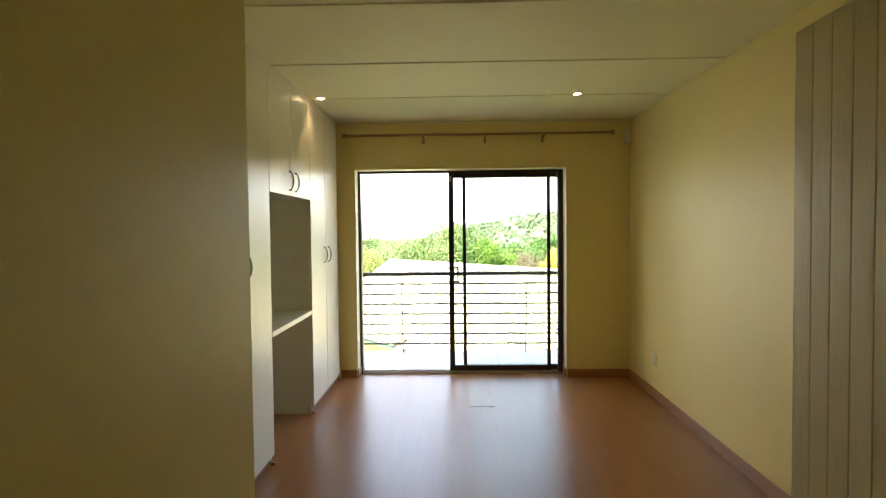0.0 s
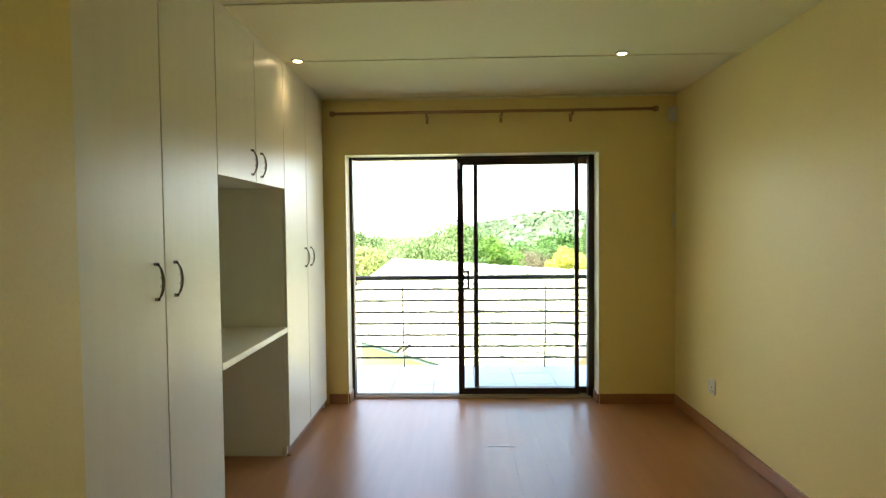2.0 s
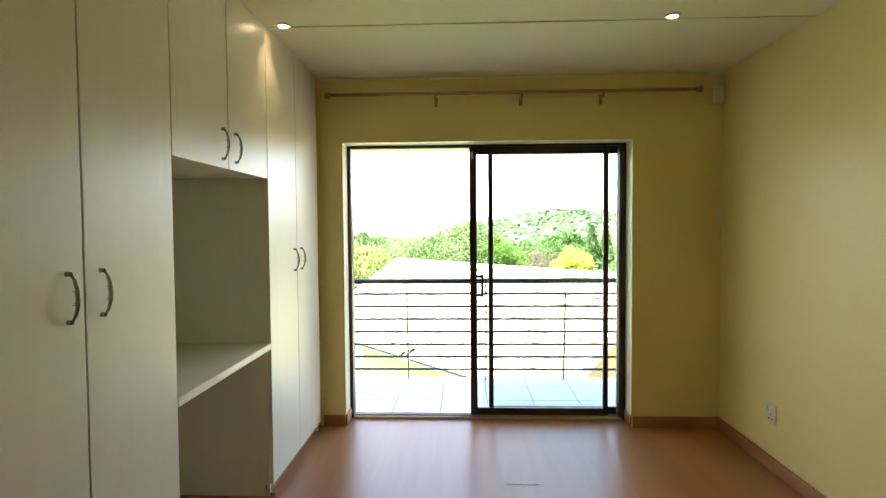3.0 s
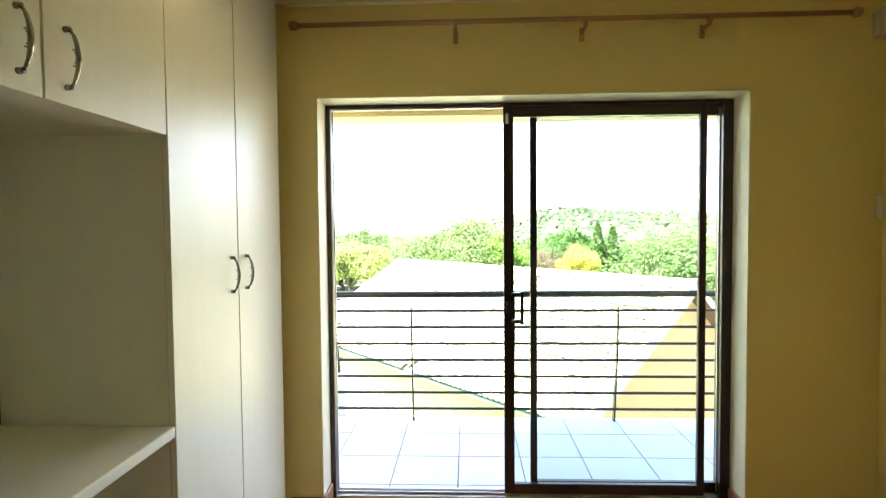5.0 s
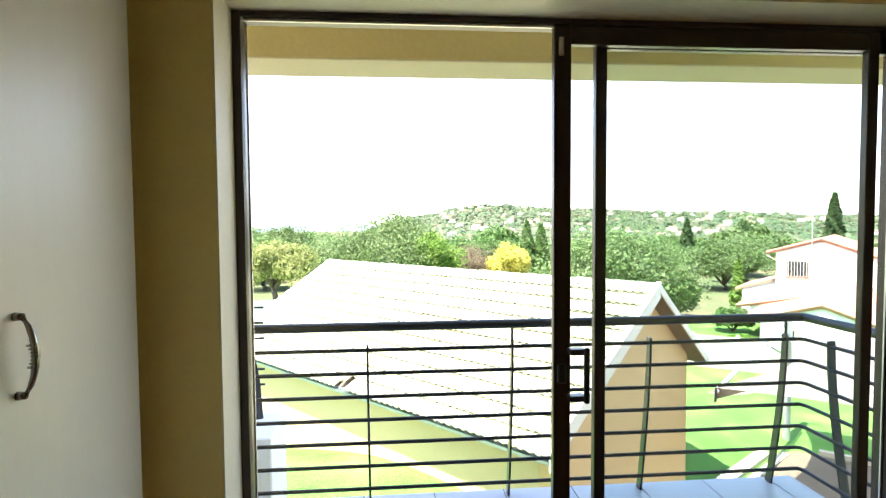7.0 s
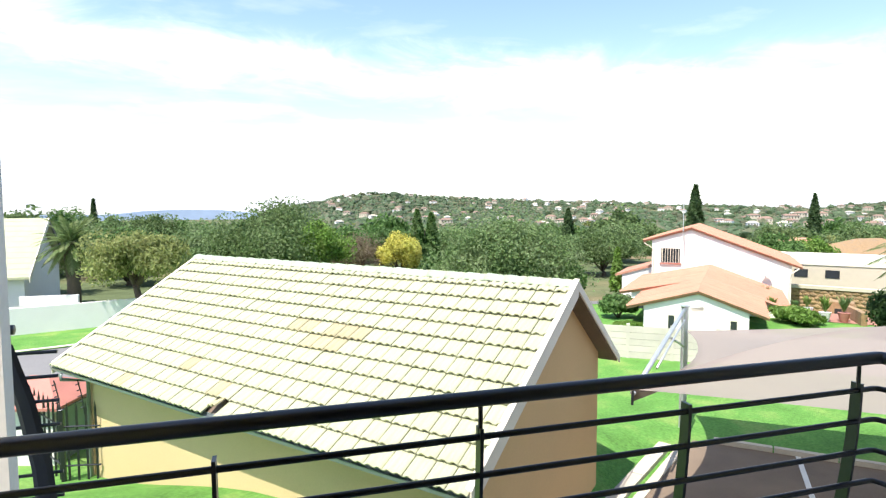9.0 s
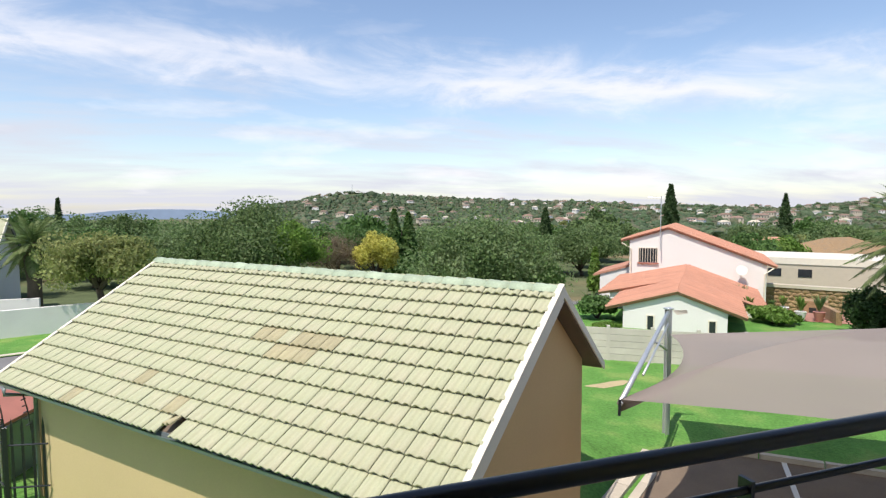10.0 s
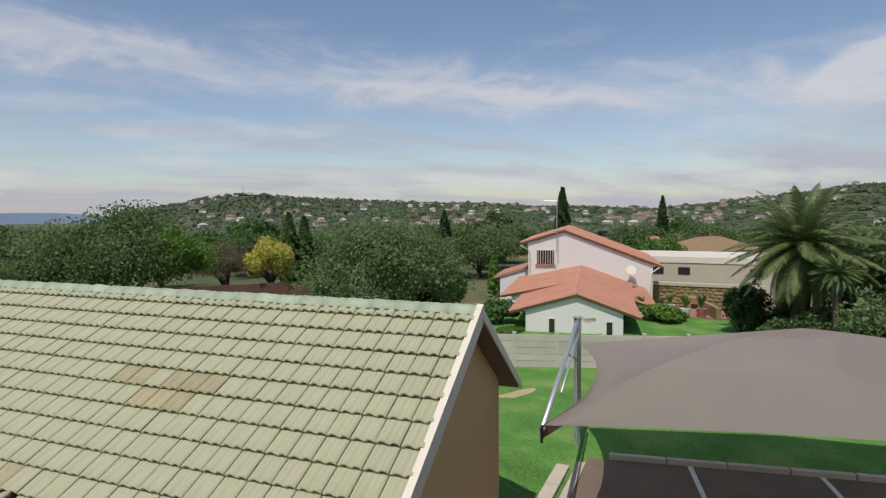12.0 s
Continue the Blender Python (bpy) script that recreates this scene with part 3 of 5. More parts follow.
part("body", box(1.93, 6.125, 2.33, 1.992, 6.178, 2.45, 0.012, seg=2), PLASTIC, pir)
part("lens", box(1.938, 6.120, 2.345, 1.984, 6.128, 2.39, 0.004), WHITE_PLASTER, pir, "milky sensor lens")
tagged(pir, "white plastic alarm sensor high in the corner", "alarm sensor")
sw = empty("blank_plate", 1.985, 6.175, 1.53)
part("plate", box(1.962, 6.168, 1.475, 1.996, 6.179, 1.585, 0.003), PLASTIC, sw)
part("push_button", box(1.972, 6.164, 1.515, 1.986, 6.169, 1.545, 0.002), PLASTIC, sw)
tagged(sw, "small cream plastic plate on the wall near the corner", "wall plate")
tagged(part("thread", tube([(0.39, 5.24, 0.002), (0.45, 5.246, 0.002), (0.52, 5.236, 0.002), (0.585, 5.243, 0.002)], 0.0035, 6, flat=0.5), PLASTIC), "thin white thread lying on the laminate floor", "thread")

# ---------------------------------------------------------------- balcony
ZB = -0.105
structure("balcony_slab", box(-2.549, OUT + 0.002, ZB - 0.24, 2.18, 7.955, ZB - 0.012), WHITE_PLASTER, "plastered concrete balcony slab", "balcony")
grout = structure("balcony_floor", box(-2.547, OUT + 0.002, ZB - 0.011, 2.178, 7.953, ZB - 0.003), GROUT, "pale grey tiled balcony floor", "floor")
structure("wall_wing", box(-3.6, 8.64, -4.3, -1.28, 8.72, 3.3), WHITE_PLASTER, "white plastered wall of the next unit", "wall")
structure("wall_balcony_end", box(-2.75, OUT + 0.002, -4.3, -2.55, 7.955, 2.51), WHITE_PLASTER, "white plastered end wall of the balcony", "wall")
structure("balcony_ceiling", box(-2.75, OUT + 0.002, 2.52, 3.2, 7.15, 2.64), CREAM_OUT, "plastered balcony ceiling", "ceiling")
structure("roof_beam", box(-2.549, 7.15, 2.19, 3.2, 7.45, 3.0, 0.006), CREAM_OUT, "cream plastered beam over the balcony front", "beam")
structure("roof_slab", box(-5.5, -6.0, 2.70, 6.5, 7.14, 3.0), CONCRETE, "flat concrete roof over the building", "roof")
bm = box(-5.5, BACK, -4.3, -1.76, OUT, 2.69)
box(2.26, BACK, -4.3, 6.5, OUT, 2.69, 0, bm)
box(-1.75, BACK, -4.3, 2.25, OUT, -0.31, 0, bm)
structure("wall_outer", bm, WHITE_PLASTER, "plastered outer wall of the building", "wall")

rail = empty("balcony_railing", 0.5, 7.75, ZB)
YR, XR = 7.745, 2.085
part("top_rail", tube([(-2.55, YR, 0.93), (-1.2, YR, 0.93), (0, YR, 0.93), (1.0, YR, 0.93), (XR - 0.03, YR, 0.93), (XR - 0.008, YR - 0.008, 0.93), (XR, YR - 0.03, 0.93), (XR, 7.2, 0.93), (XR, OUT, 0.93)], 0.0255, 16), BLACK, rail, smooth=True)
for z in (0.80, 0.672, 0.543, 0.414, 0.285, 0.157, 0.03):
    part("bar", tube([(-2.55, YR + 0.01, z), (-1.2, YR + 0.01, z), (0.5, YR + 0.01, z), (XR - 0.025, YR + 0.01, z), (XR - 0.003, YR + 0.003, z), (XR + 0.01, YR - 0.03, z), (XR + 0.01, OUT, z)], 0.0112, 8), BLACK, rail, smooth=True)


def bent_post(x, y, ox, oy, full):
    """A flat bar that leans inwards as it rises, with a slim stem up to the rail."""
    tops = 0.83
    n = 8
    bm = bmesh.new()
    rows = []
    for k in range(n + 1):
        a = k / n
        z = ZB - 0.02 + (tops - ZB + 0.02) * a
        lean = 0.125 * (1 - a) ** 1.6
        cx, cy = x + ox * (lean + 0.004), y + oy * (lean + 0.004)
        half, th = 0.026 - 0.004 * a, 0.006
        px, py = (th, 0) if oy else (0, th)
        rows.append([bm.verts.new((cx + sx * px + sd * half * abs(ox), cy + sx * py + sd * half * abs(oy), z)) for sx, sd in ((-1, -1), (1, -1), (1, 1), (-1, 1))])
    for u, w in zip(rows, rows[1:]):
        for k in range(4):
            bm.faces.new((u[k], u[(k + 1) % 4], w[(k + 1) % 4], w[k]))
    bm.faces.new(rows[0][::-1])
    bm.faces.new(rows[-1])
    bmesh.ops.recalc_face_normals(bm, faces=bm.faces[:])
    p = part("post", bm, BLACK, rail)
    if full:
        part("stem", tube([(x, y, 0.80), (x, y, 0.915)], 0.008, 8), BLACK, p)


for k, x in enumerate((-2.03, -1.23, -0.43, 0.37, 1.165, 1.985)):
    bent_post(x, YR + 0.01, 0, 1, k % 2 == 1)
for k, y in enumerate((7.55, 6.9)):
    bent_post(XR + 0.01, y, 1, 0, k == 1)
tagged(rail, "black painted steel balcony railing with horizontal bars", "railing")

# the next balcony beyond the wing wall: parapet block and the end of its rail
structure("wall_next_balcony", box(-3.6, 8.96, -4.3, -1.22, 9.55, -0.12, 0.01), WHITE_PLASTER, "white plastered block of the next balcony", "wall")
rail = empty("next_balcony_railing", -1.5, 9.4, -0.12)
p = part("post", tube([(-1.42, 9.40, -0.12), (-1.44, 9.40, 0.2), (-1.50, 9.40, 0.55), (-1.58, 9.40, 0.85)], [0.05, 0.048, 0.045, 0.04], 6, flat=0.35), BLACK, rail)
for z in (0.03, 0.157, 0.285, 0.414, 0.543, 0.672, 0.80):
    part("bar", tube([(-1.36, 9.44, z), (-1.5, 9.42, z + 0.005), (-3.4, 9.42, z)], 0.0095, 8), BLACK, rail)
part("top_rail", tube([(-1.54, 9.42, 0.93), (-3.4, 9.42, 0.93)], 0.0255, 12), BLACK, rail, smooth=True)
part("stem", tube([(-1.58, 9.41, 0.83), (-1.60, 9.42, 0.93)], 0.008, 8), BLACK, p)
tagged(rail, "black steel railing end of the neighbouring balcony", "railing")

# ---------------------------------------------------------------- ground and distance


def smooth(a, b, x):
    t = min(1, max(0, (x - a) / (b - a)))
    return t * t * (3 - 2 * t)


SKYLINE = ((-180, 20), (-45, 6), (-25, -25), (-14, -48), (-4, -42), (0, 0), (3, 13), (6, 26), (9.5, 37), (14, 30), (21, 21), (30, 15), (41, 5), (49, 0), (53, 5), (57, 17), (61, 27), (66, 40), (75, 55), (110, 40), (180, 20))


def crest(az):
    """Height of the hills along a compass bearing."""
    for (a, h), (b, k) in zip(SKYLINE, SKYLINE[1:]):
        if az <= b:
            return h + (k - h) * smooth(a, b, az)
    return 20


def land(x, y):
    """Height of the ground: level round the building, a valley, then hills."""
    r = math.hypot(x, y)
    az = math.degrees(math.atan2(x, y))
    z = -3.92 - 1.6 * smooth(37, 52, r) - 9 * smooth(60, 260, r)
    if r > 90:
        h = crest(az)
        z += (h - z) * smooth(420, 1300, r) - (h + 60) * smooth(1320, 2400, r)
        z += (noise.noise(Vector((x * 0.006, y * 0.006, 0))) * 3.5 + noise.noise(Vector((x * 0.02, y * 0.02, 3))) * 1.6) * smooth(90, 500, r)
    return z


def bank(x, y):
    """The lawn climbs beside the outbuilding, away from the kerb."""
    d = -0.587 * (x - 9.0) + 0.81 * (y - 16.85)
    return 1.15 * smooth(0.3, 2.0, d) * (1 - smooth(14.2, 19.3, y))


bm = bmesh.new()
radii = [0, 4, 8, 12, 16, 20, 24, 28, 32, 36, 41, 47, 54, 63, 75, 90, 110, 135, 165, 200, 245, 300, 365, 440, 530, 630, 740, 860, 1000, 1150, 1300, 1500, 1750, 2050, 2400, 2900, 3500, 4300]
N = 180
rings = []
for r in radii:
    rings.append([bm.verts.new((r * math.sin(k * math.tau / N), r * math.cos(k * math.tau / N), land(r * math.sin(k * math.tau / N), r * math.cos(k * math.tau / N)))) for k in range(N if r else 1)])
for u, w in zip(rings, rings[1:]):
    for k in range(N):
        if len(u) == 1:
            bm.faces.new((u[0], w[(k + 1) % N], w[k]))
        else:
            bm.faces.new((u[k], u[(k + 1) % N], w[(k + 1) % N], w[k]))
bmesh.ops.recalc_face_normals(bm, faces=bm.faces[:])
structure("ground", bm, EARTH, "dry green-brown ground running out to wooded hills", "ground", True)



def sheet(name, mat, label, category, u0, u1, v0, v1, o, du, dv, lift, step=1.5, rise=None):
    """A thin sheet over the ground between two distances along du and dv from o."""
    b = bmesh.new()
    nu, nv = max(1, round((u1 - u0) / step)), max(1, round((v1 - v0) / step))
    g = []
    for i in range(nu + 1):
        g.append([])
        for j in range(nv + 1):
            u, v = u0 + (u1 - u0) * i / nu, v0 + (v1 - v0) * j / nv
            x, y = o[0] + du[0] * u + dv[0] * v, o[1] + du[1] * u + dv[1] * v
            g[-1].append(b.verts.new((x, y, land(x, y) + lift + (rise(x, y) if rise else 0))))
    for i in range(nu):
        for j in range(nv):
            b.faces.new((g[i][j], g[i + 1][j], g[i + 1][j + 1], g[i][j + 1]))
    bmesh.ops.recalc_face_normals(b, faces=b.faces[:])
    return structure(name, b, mat, label, category, True)


sheet("lawn", GRASS, "bright green mown lawn round the outbuilding", "lawn", -24, 40, 7.96, 44, (0, 0), (1, 0), (0, 1), 0.015, 0.6, bank)
WALL_O, WALL_U, WALL_N = (-11.07, 35.1), (0.948, 0.318), (0.318, -0.948)
sheet("road", ROAD, "grey asphalt street beside the boundary wall", "road", -40, 40, 4.2, 9.3, WALL_O, WALL_U, WALL_N, 0.04)
sheet("pavement", CONCRETE, "pale concrete kerb along the street", "pavement", -40, 40, 3.9, 4.2, WALL_O, WALL_U, WALL_N, 0.10, 1.2)

# ---------------------------------------------------------------- garage outbuilding with a tiled roof
RIDGE_END = Vector((4.14, 13.73, 0.40))
ALONG = Vector((0.652, -0.758, 0))
NEAR = Vector((-0.758, -0.652, 0))
LONG, WN, WF, PN, PF = 9.62, 3.25, 2.30, 0.53, 0.62
out = empty("outbuilding", 1, 17, -3.9)


def ob_at(a, n, z):
    """a metres back along the ridge from its near end, n metres out to the near side."""
    return RIDGE_END - ALONG * a + NEAR * n + Vector((0, 0, z))


GZ = -4.3 - RIDGE_END.z
tn, tf = math.tan(PN), math.tan(PF)
wall_n, wall_f = WN - 0.50, WF - 0.30
g0, g1 = 0.30, LONG - 0.25
for name, a in (("gable_wall", g0), ("gable_wall", g1)):
    s = 1 if a == g0 else -1
    part(name, prism([ob_at(a, wall_n, GZ), ob_at(a, -wall_f, GZ), ob_at(a, -wall_f, -wall_f * tf - 0.10), ob_at(a, 0, -0.10), ob_at(a, wall_n, -wall_n * tn - 0.10)], -ALONG * 0.22 * s), GABLE, out)
part("long_wall", prism([ob_at(g0 + 0.222, wall_n, GZ), ob_at(g0 + 0.222, wall_n, -wall_n * tn - 0.10), ob_at(g1 - 0.222, wall_n, -wall_n * tn - 0.10), ob_at(g1 - 0.222, wall_n, GZ)], -NEAR * 0.22), TAN_WALL, out)
part("long_wall", prism([ob_at(g0 + 0.222, -wall_f, GZ), ob_at(g0 + 0.222, -wall_f, -wall_f * tf - 0.10), ob_at(g1 - 0.222, -wall_f, -wall_f * tf - 0.10), ob_at(g1 - 0.222, -wall_f, GZ)], NEAR * 0.22), TAN_WALL, out)
roof = part("roof", prism([ob_at(0.03, 0, -0.05), ob_at(0.03, WN - 0.05, -WN * tn - 0.02), ob_at(0.03, WN - 0.05, -WN * tn - 0.05), ob_at(0.03, 0, -0.09), ob_at(0.03, -WF, -WF * tf - 0.09), ob_at(0.03, -WF, -WF * tf - 0.05)], -ALONG * (LONG - 0.06)), DARK_BOARD, out, "dark timber under the tiles")
for a, th in ((-0.02, 0.022), (LONG + 0.0, 0.022)):
    for n1, t1 in ((WN + 0.02, tn), (-WF - 0.02, tf)):
        d = abs(n1)
        part("barge_board", prism([ob_at(a, 0, 0.035), ob_at(a, n1, -d * t1 + 0.035), ob_at(a, n1, -d * t1 - (0.19 if n1 > 0 else 0.10)), ob_at(a, 0, -0.20 if n1 > 0 else -0.11)], -ALONG * th), WHITE_BOARD, out)
for a0 in (-0.03, LONG - 0.10):
    part("verge_cap", prism([ob_at(a0, 0, 0.075), ob_at(a0, WN + 0.03, -(WN + 0.03) * tn + 0.075), ob_at(a0, WN + 0.03, -(WN + 0.03) * tn + 0.052), ob_at(a0, 0, 0.052)], -ALONG * 0.085), WHITE_BOARD, out, "white mortar verge strip")
part("fascia", prism([ob_at(0.05, WN - 0.06, -WN * tn - 0.03), ob_at(0.05, WN - 0.04, -WN * tn - 0.03), ob_at(0.05, WN - 0.04, -WN * tn - 0.13), ob_at(0.05, WN - 0.06, -WN * tn - 0.13)], -ALONG * (LONG - 0.1)), GUTTER, out)
gz = -WN * tn - 0.055
prof = [(0.0, 0.0), (0.0, -0.06), (0.06, -0.06), (0.075, 0.0), (0.068, 0.0), (0.055, -0.053), (0.007, -0.053), (0.007, 0.0)]
part("gutter", prism([ob_at(0.0, WN - 0.035 + a, gz + b) for a, b in prof], -ALONG * (LONG + 0.05)), GUTTER, out, "green-grey metal gutter")
e = ob_at(LONG - 0.35, WN + 0.02, gz - 0.08)
q = ob_at(LONG - 0.42, wall_n + 0.06, gz - 0.33)
part("downpipe", tube([e, e - Vector((0, 0, 0.12)), q, Vector((q.x, q.y, -3.9)), Vector((q.x, q.y, -3.98)) + NEAR * 0.12], 0.038, 10), GUTTER, out, "green-grey downpipe", True)
tagged(out, "small tan plastered outbuilding with green tiled gable roof", "outbuilding")

# ---------------------------------------------------------------- parking bay and shade sail
C0 = Vector((9.0, 16.85, 0))
PR, PF_, PK = Vector((0.746, -0.666, 0)), Vector((-0.666, -0.746, 0)), Vector((-0.81, -0.587, 0))


def slab(points, z0, z1, bm=None):
    return prism([Vector((p.x, p.y, z0)) for p in points], (0, 0, z1 - z0), bm)


structure("parking", slab([C0, C0 + PR * 24, C0 + PR * 24 + PF_ * 9, C0 + PF_ * 9 + PK * 0.5, C0 + PK * 8.5], -4.1, -3.885), ASPHALT, "dark asphalt parking area under the shade sail", "parking")
for k in range(5):
    p = Vector((10.55, 15.48, 0)) + PR * (2.56 * k)
    tagged(part("bay_line", slab([p, p + PR * 0.1, p + PR * 0.1 + PF_ * 4.6, p + PF_ * 4.6], -3.884, -3.880), LINE), "worn white painted parking bay line on asphalt", "bay line", "parking bay lines")
kerb = empty("kerb", C0.x, C0.y, -3.9)
for k in range(16):
    p = C0 + PR * (0.45 + k * 1.22)
    part("kerb_stone", slab([p, p + PR * 1.18, p + PR * 1.18 - PF_ * 0.13, p - PF_ * 0.13], -4.0, -3.775), CONCRETE, kerb)
for k in range(8):
    p = C0 + PK * (0.75 + k * 0.95) + Vector((-0.16, 0.22, 0))
    part("kerb_stone", slab([p, p + PK * 0.93, p + PK * 0.93 + Vector((-0.16, 0.22, 0)), p + Vector((-0.16, 0.22, 0))], -4.0, -3.80), CONCRETE, kerb)
    p = C0 + PK * (0.35 + k * 0.95)
    part("kerb_stone", slab([p, p + PK * 0.94, p + PK * 0.94 + Vector((-0.10, 0.14, 0)), p + Vector((-0.10, 0.14, 0))], -4.0, -3.85), CONCRETE, kerb)
tagged(kerb, "pale concrete kerb stones edging the parking area", "kerb")


def sail_post(base, front, label):
    s = empty("shade_sail_post", base.x, base.y, -3.92)
    b = bmesh.new()
    for x0, y0, x1, y1 in ((-0.06, -0.06, 0.06, -0.045), (-0.06, 0.045, 0.06, 0.06), (-0.008, -0.045, 0.008, 0.045)):
        box(base.x + x0, base.y + y0, -3.93, base.x + x1, base.y + y1, base.z, 0.001, b)
    part("column", b, GALV, s)
    top = base - Vector((0, 0, 0.05))
    low = front - Vector((0, 0, 0.06))
    part("arm", tube([top, low], 0.045, 10), GALV, s, smooth=True)
    side = Vector((0.06, -0.06, -0.10))
    part("brace", tube([top.lerp(low, 0.12) + side, top.lerp(low, 0.72) + side], 0.022, 8), GALV, s, smooth=True)
    part("strut", tube([Vector((base.x, base.y, base.z - 1.0)), top.lerp(low, 0.42)], 0.026, 8), GALV, s, smooth=True)
    part("cap", box(base.x - 0.09, base.y - 0.09, base.z, base.x + 0.09, base.y + 0.09, base.z + 0.035, 0.008), GALV, s)
    part("lamp_bracket", prism([base + Vector((0.1, -0.02, -0.03)), base + Vector((0.38, -0.18, 0.0)), base + Vector((0.42, -0.16, -0.10)), base + Vector((0.2, -0.05, -0.14))], (0.02, 0.03, 0.0)), WHITE_BOARD, s, "white floodlight plate")
    part("turnbuckle", tube([front, front - Vector((0.03, 0.03, 0.24))], 0.022, 8), BLACK, s, "black tensioning shackle")
    tagged(s, label, "sail post", "shade sail posts")


PB = Vector((9.28, 17.55, -0.85))
step4 = PR * 4.72
A1, A2, A3 = (Vector((5.2, 13.8, -1.37)) + step4 * k for k in range(3))
for k in (0, 2):
    sail_post(PB + step4 * k, A1 + step4 * k, "galvanised cantilever post carrying the shade sail")


def sail_panel(parent, free, crease, apex, sag, n=18, m=22):
    """Cloth stretched between a free edge and the arched crease that runs to the apex, hanging slack by sag."""
    bm = bmesh.new()
    g = []
    for i in range(m + 1):
        g.append([])
        for j in range(n + 1):
            a, c = free(i / m), crease(i / m)
            g[-1].append(bm.verts.new(a.lerp(c, j / n) - UPZ * (sag * 4 * (j / n) * (1 - j / n) * min(1, 2.5 * (1 - i / m)))))
    for i in range(m):
        for j in range(n):
            bm.faces.new((g[i][j], g[i + 1][j], g[i + 1][j + 1], g[i][j + 1]))
    bmesh.ops.remove_doubles(bm, verts=bm.verts[:], dist=0.001)
    bmesh.ops.recalc_face_normals(bm, faces=bm.faces[:])
    return part("panel", bm, SAIL, parent, smooth=True)


def bowed(a, b, toward, amount):
    return lambda s: a.lerp(b, s) + toward * (amount * 4 * s * (1 - s))


sail = empty("shade_sail", 10, 14, -1.2)
B1 = Vector((9.22, 17.40, -1.42))
CP = PB + step4 + Vector((0, 0, -0.06))
B3 = B1 + step4 * 2
UPZ = Vector((0, 0, 1))
into = -PF_
# back panels: from the side edge to the crease; front panels: from the front edge to the crease
crease1, crease3 = bowed(A1, CP, UPZ, 0.30), bowed(A3, CP, UPZ, 0.30)
edge1, edge3 = bowed(A1, B1, PR, 0.55), bowed(A3, B3, PR, -0.55)


def back_edge(side, b):
    top = bowed(b, CP, UPZ, 0.0)
    return lambda s: side(min(1, s * 2.2)) if s < 1 / 2.2 else top((s - 1 / 2.2) / (1 - 1 / 2.2))


sail_panel(sail, back_edge(edge1, B1), crease1, CP, 0.20)
sail_panel(sail, back_edge(edge3, B3), crease3, CP, 0.20)
front = bowed(A1, A3, into, 0.35)
sail_panel(sail, lambda s: front(s * 0.5), crease1, CP, 0.06)
sail_panel(sail, lambda s: front(1 - s * 0.5), crease3, CP, 0.06)
tagged(sail, "taut grey-brown shade net sail over the parking bays", "shade sail")

bm = bmesh.new()
ring = [bm.verts.new((10.3 + (0.7 + 0.2 * math.sin(3 * a)) * math.cos(a), 21.3 + (0.3 + 0.1 * math.sin(2 * a + 1)) * math.sin(a), -3.898)) for a in (k * math.tau / 20 for k in range(20))]
bm.faces.new(ring)
structure("bare_patch", bm, SAND, "bare sandy patch worn in the lawn", "bare soil")

# ---------------------------------------------------------------- precast fence before the neighbour's house
FO, FU = Vector((12.0, 23.8, 0)), Vector((0.82, -0.57, 0))
fence = empty("concrete_fence", 13, 23.2, -4.0)
FN = Vector((0.57, 0.82, 0))
for k in range(-3, 9):
    p = FO + FU * (k * 1.5)
    g = land(p.x, p.y)
    part("post", slab([p - FU * 0.06 - FN * 0.06, p + FU * 0.06 - FN * 0.06, p + FU * 0.06 + FN * 0.06, p - FU * 0.06 + FN * 0.06], g - 0.1, g + 1.28), FENCE_GREY, fence)
    for j in range(5):
        a, c = p + FU * 0.05, p + FU * 1.45
        part("panel", slab([a - FN * 0.025, c - FN * 0.025, c + FN * 0.025, a + FN * 0.025], g + 0.02 + j * 0.236, g + 0.244 + j * 0.236), FENCE_GREY, fence)
tagged(fence, "grey precast concrete panel fence between the lawns", "fence")

# ---------------------------------------------------------------- neighbour's white house
HV = Vector((0.69, 0.724, 0))
HU = Vector((0.724, -0.69, 0))
HO = Vector((25.33, 37.43, 0))
house = empty("house", 26, 36, -5.6)


def h_at(u, v, z):
    p = HO + HU * u + HV * v
    return Vector((p.x, p.y, z))


def h_gable(u0, u1, uc, v0, v1, zb, ze0, zc, ze1, over, mat_roof, name="wall"):
    """A block with a gable towards the walker: eaves at u0 and u1, ridge over uc."""
    part(name, prism([h_at(u0, v0, zb), h_at(u1, v0, zb), h_at(u1, v0, ze1), h_at(uc, v0, zc), h_at(u0, v0, ze0)], HV * (v1 - v0)), HOUSE_WHITE, house)
    s0, s1 = (zc - ze0) / (uc - u0), (zc - ze1) / (u1 - uc)
    for ua, s, sg in ((u0 - over, s0, -1), (u1 + over, s1, 1)):
        za = zc - abs(ua - uc) * s
        r = part("roof", prism([h_at(uc, v0 - 0.12, zc + 0.03), h_at(ua, v0 - 0.12, za + 0.03), h_at(ua, v0 - 0.12, za + 0.17), h_at(uc, v0 - 0.12, zc + 0.17)], HV * (v1 - v0 + 0.25)), TERRACOTTA, house, "terracotta tiled roof slope")
        n = int((v1 - v0 + 0.25) / 0.6)
        for k in range(n + 1):
            v = v0 - 0.12 + k * (v1 - v0 + 0.25) / n
            part("tile_roll", tube([h_at(uc, v, zc + 0.17), h_at(ua, v, za + 0.17)], 0.095, 6), TERRACOTTA, r)
    return s0, s1


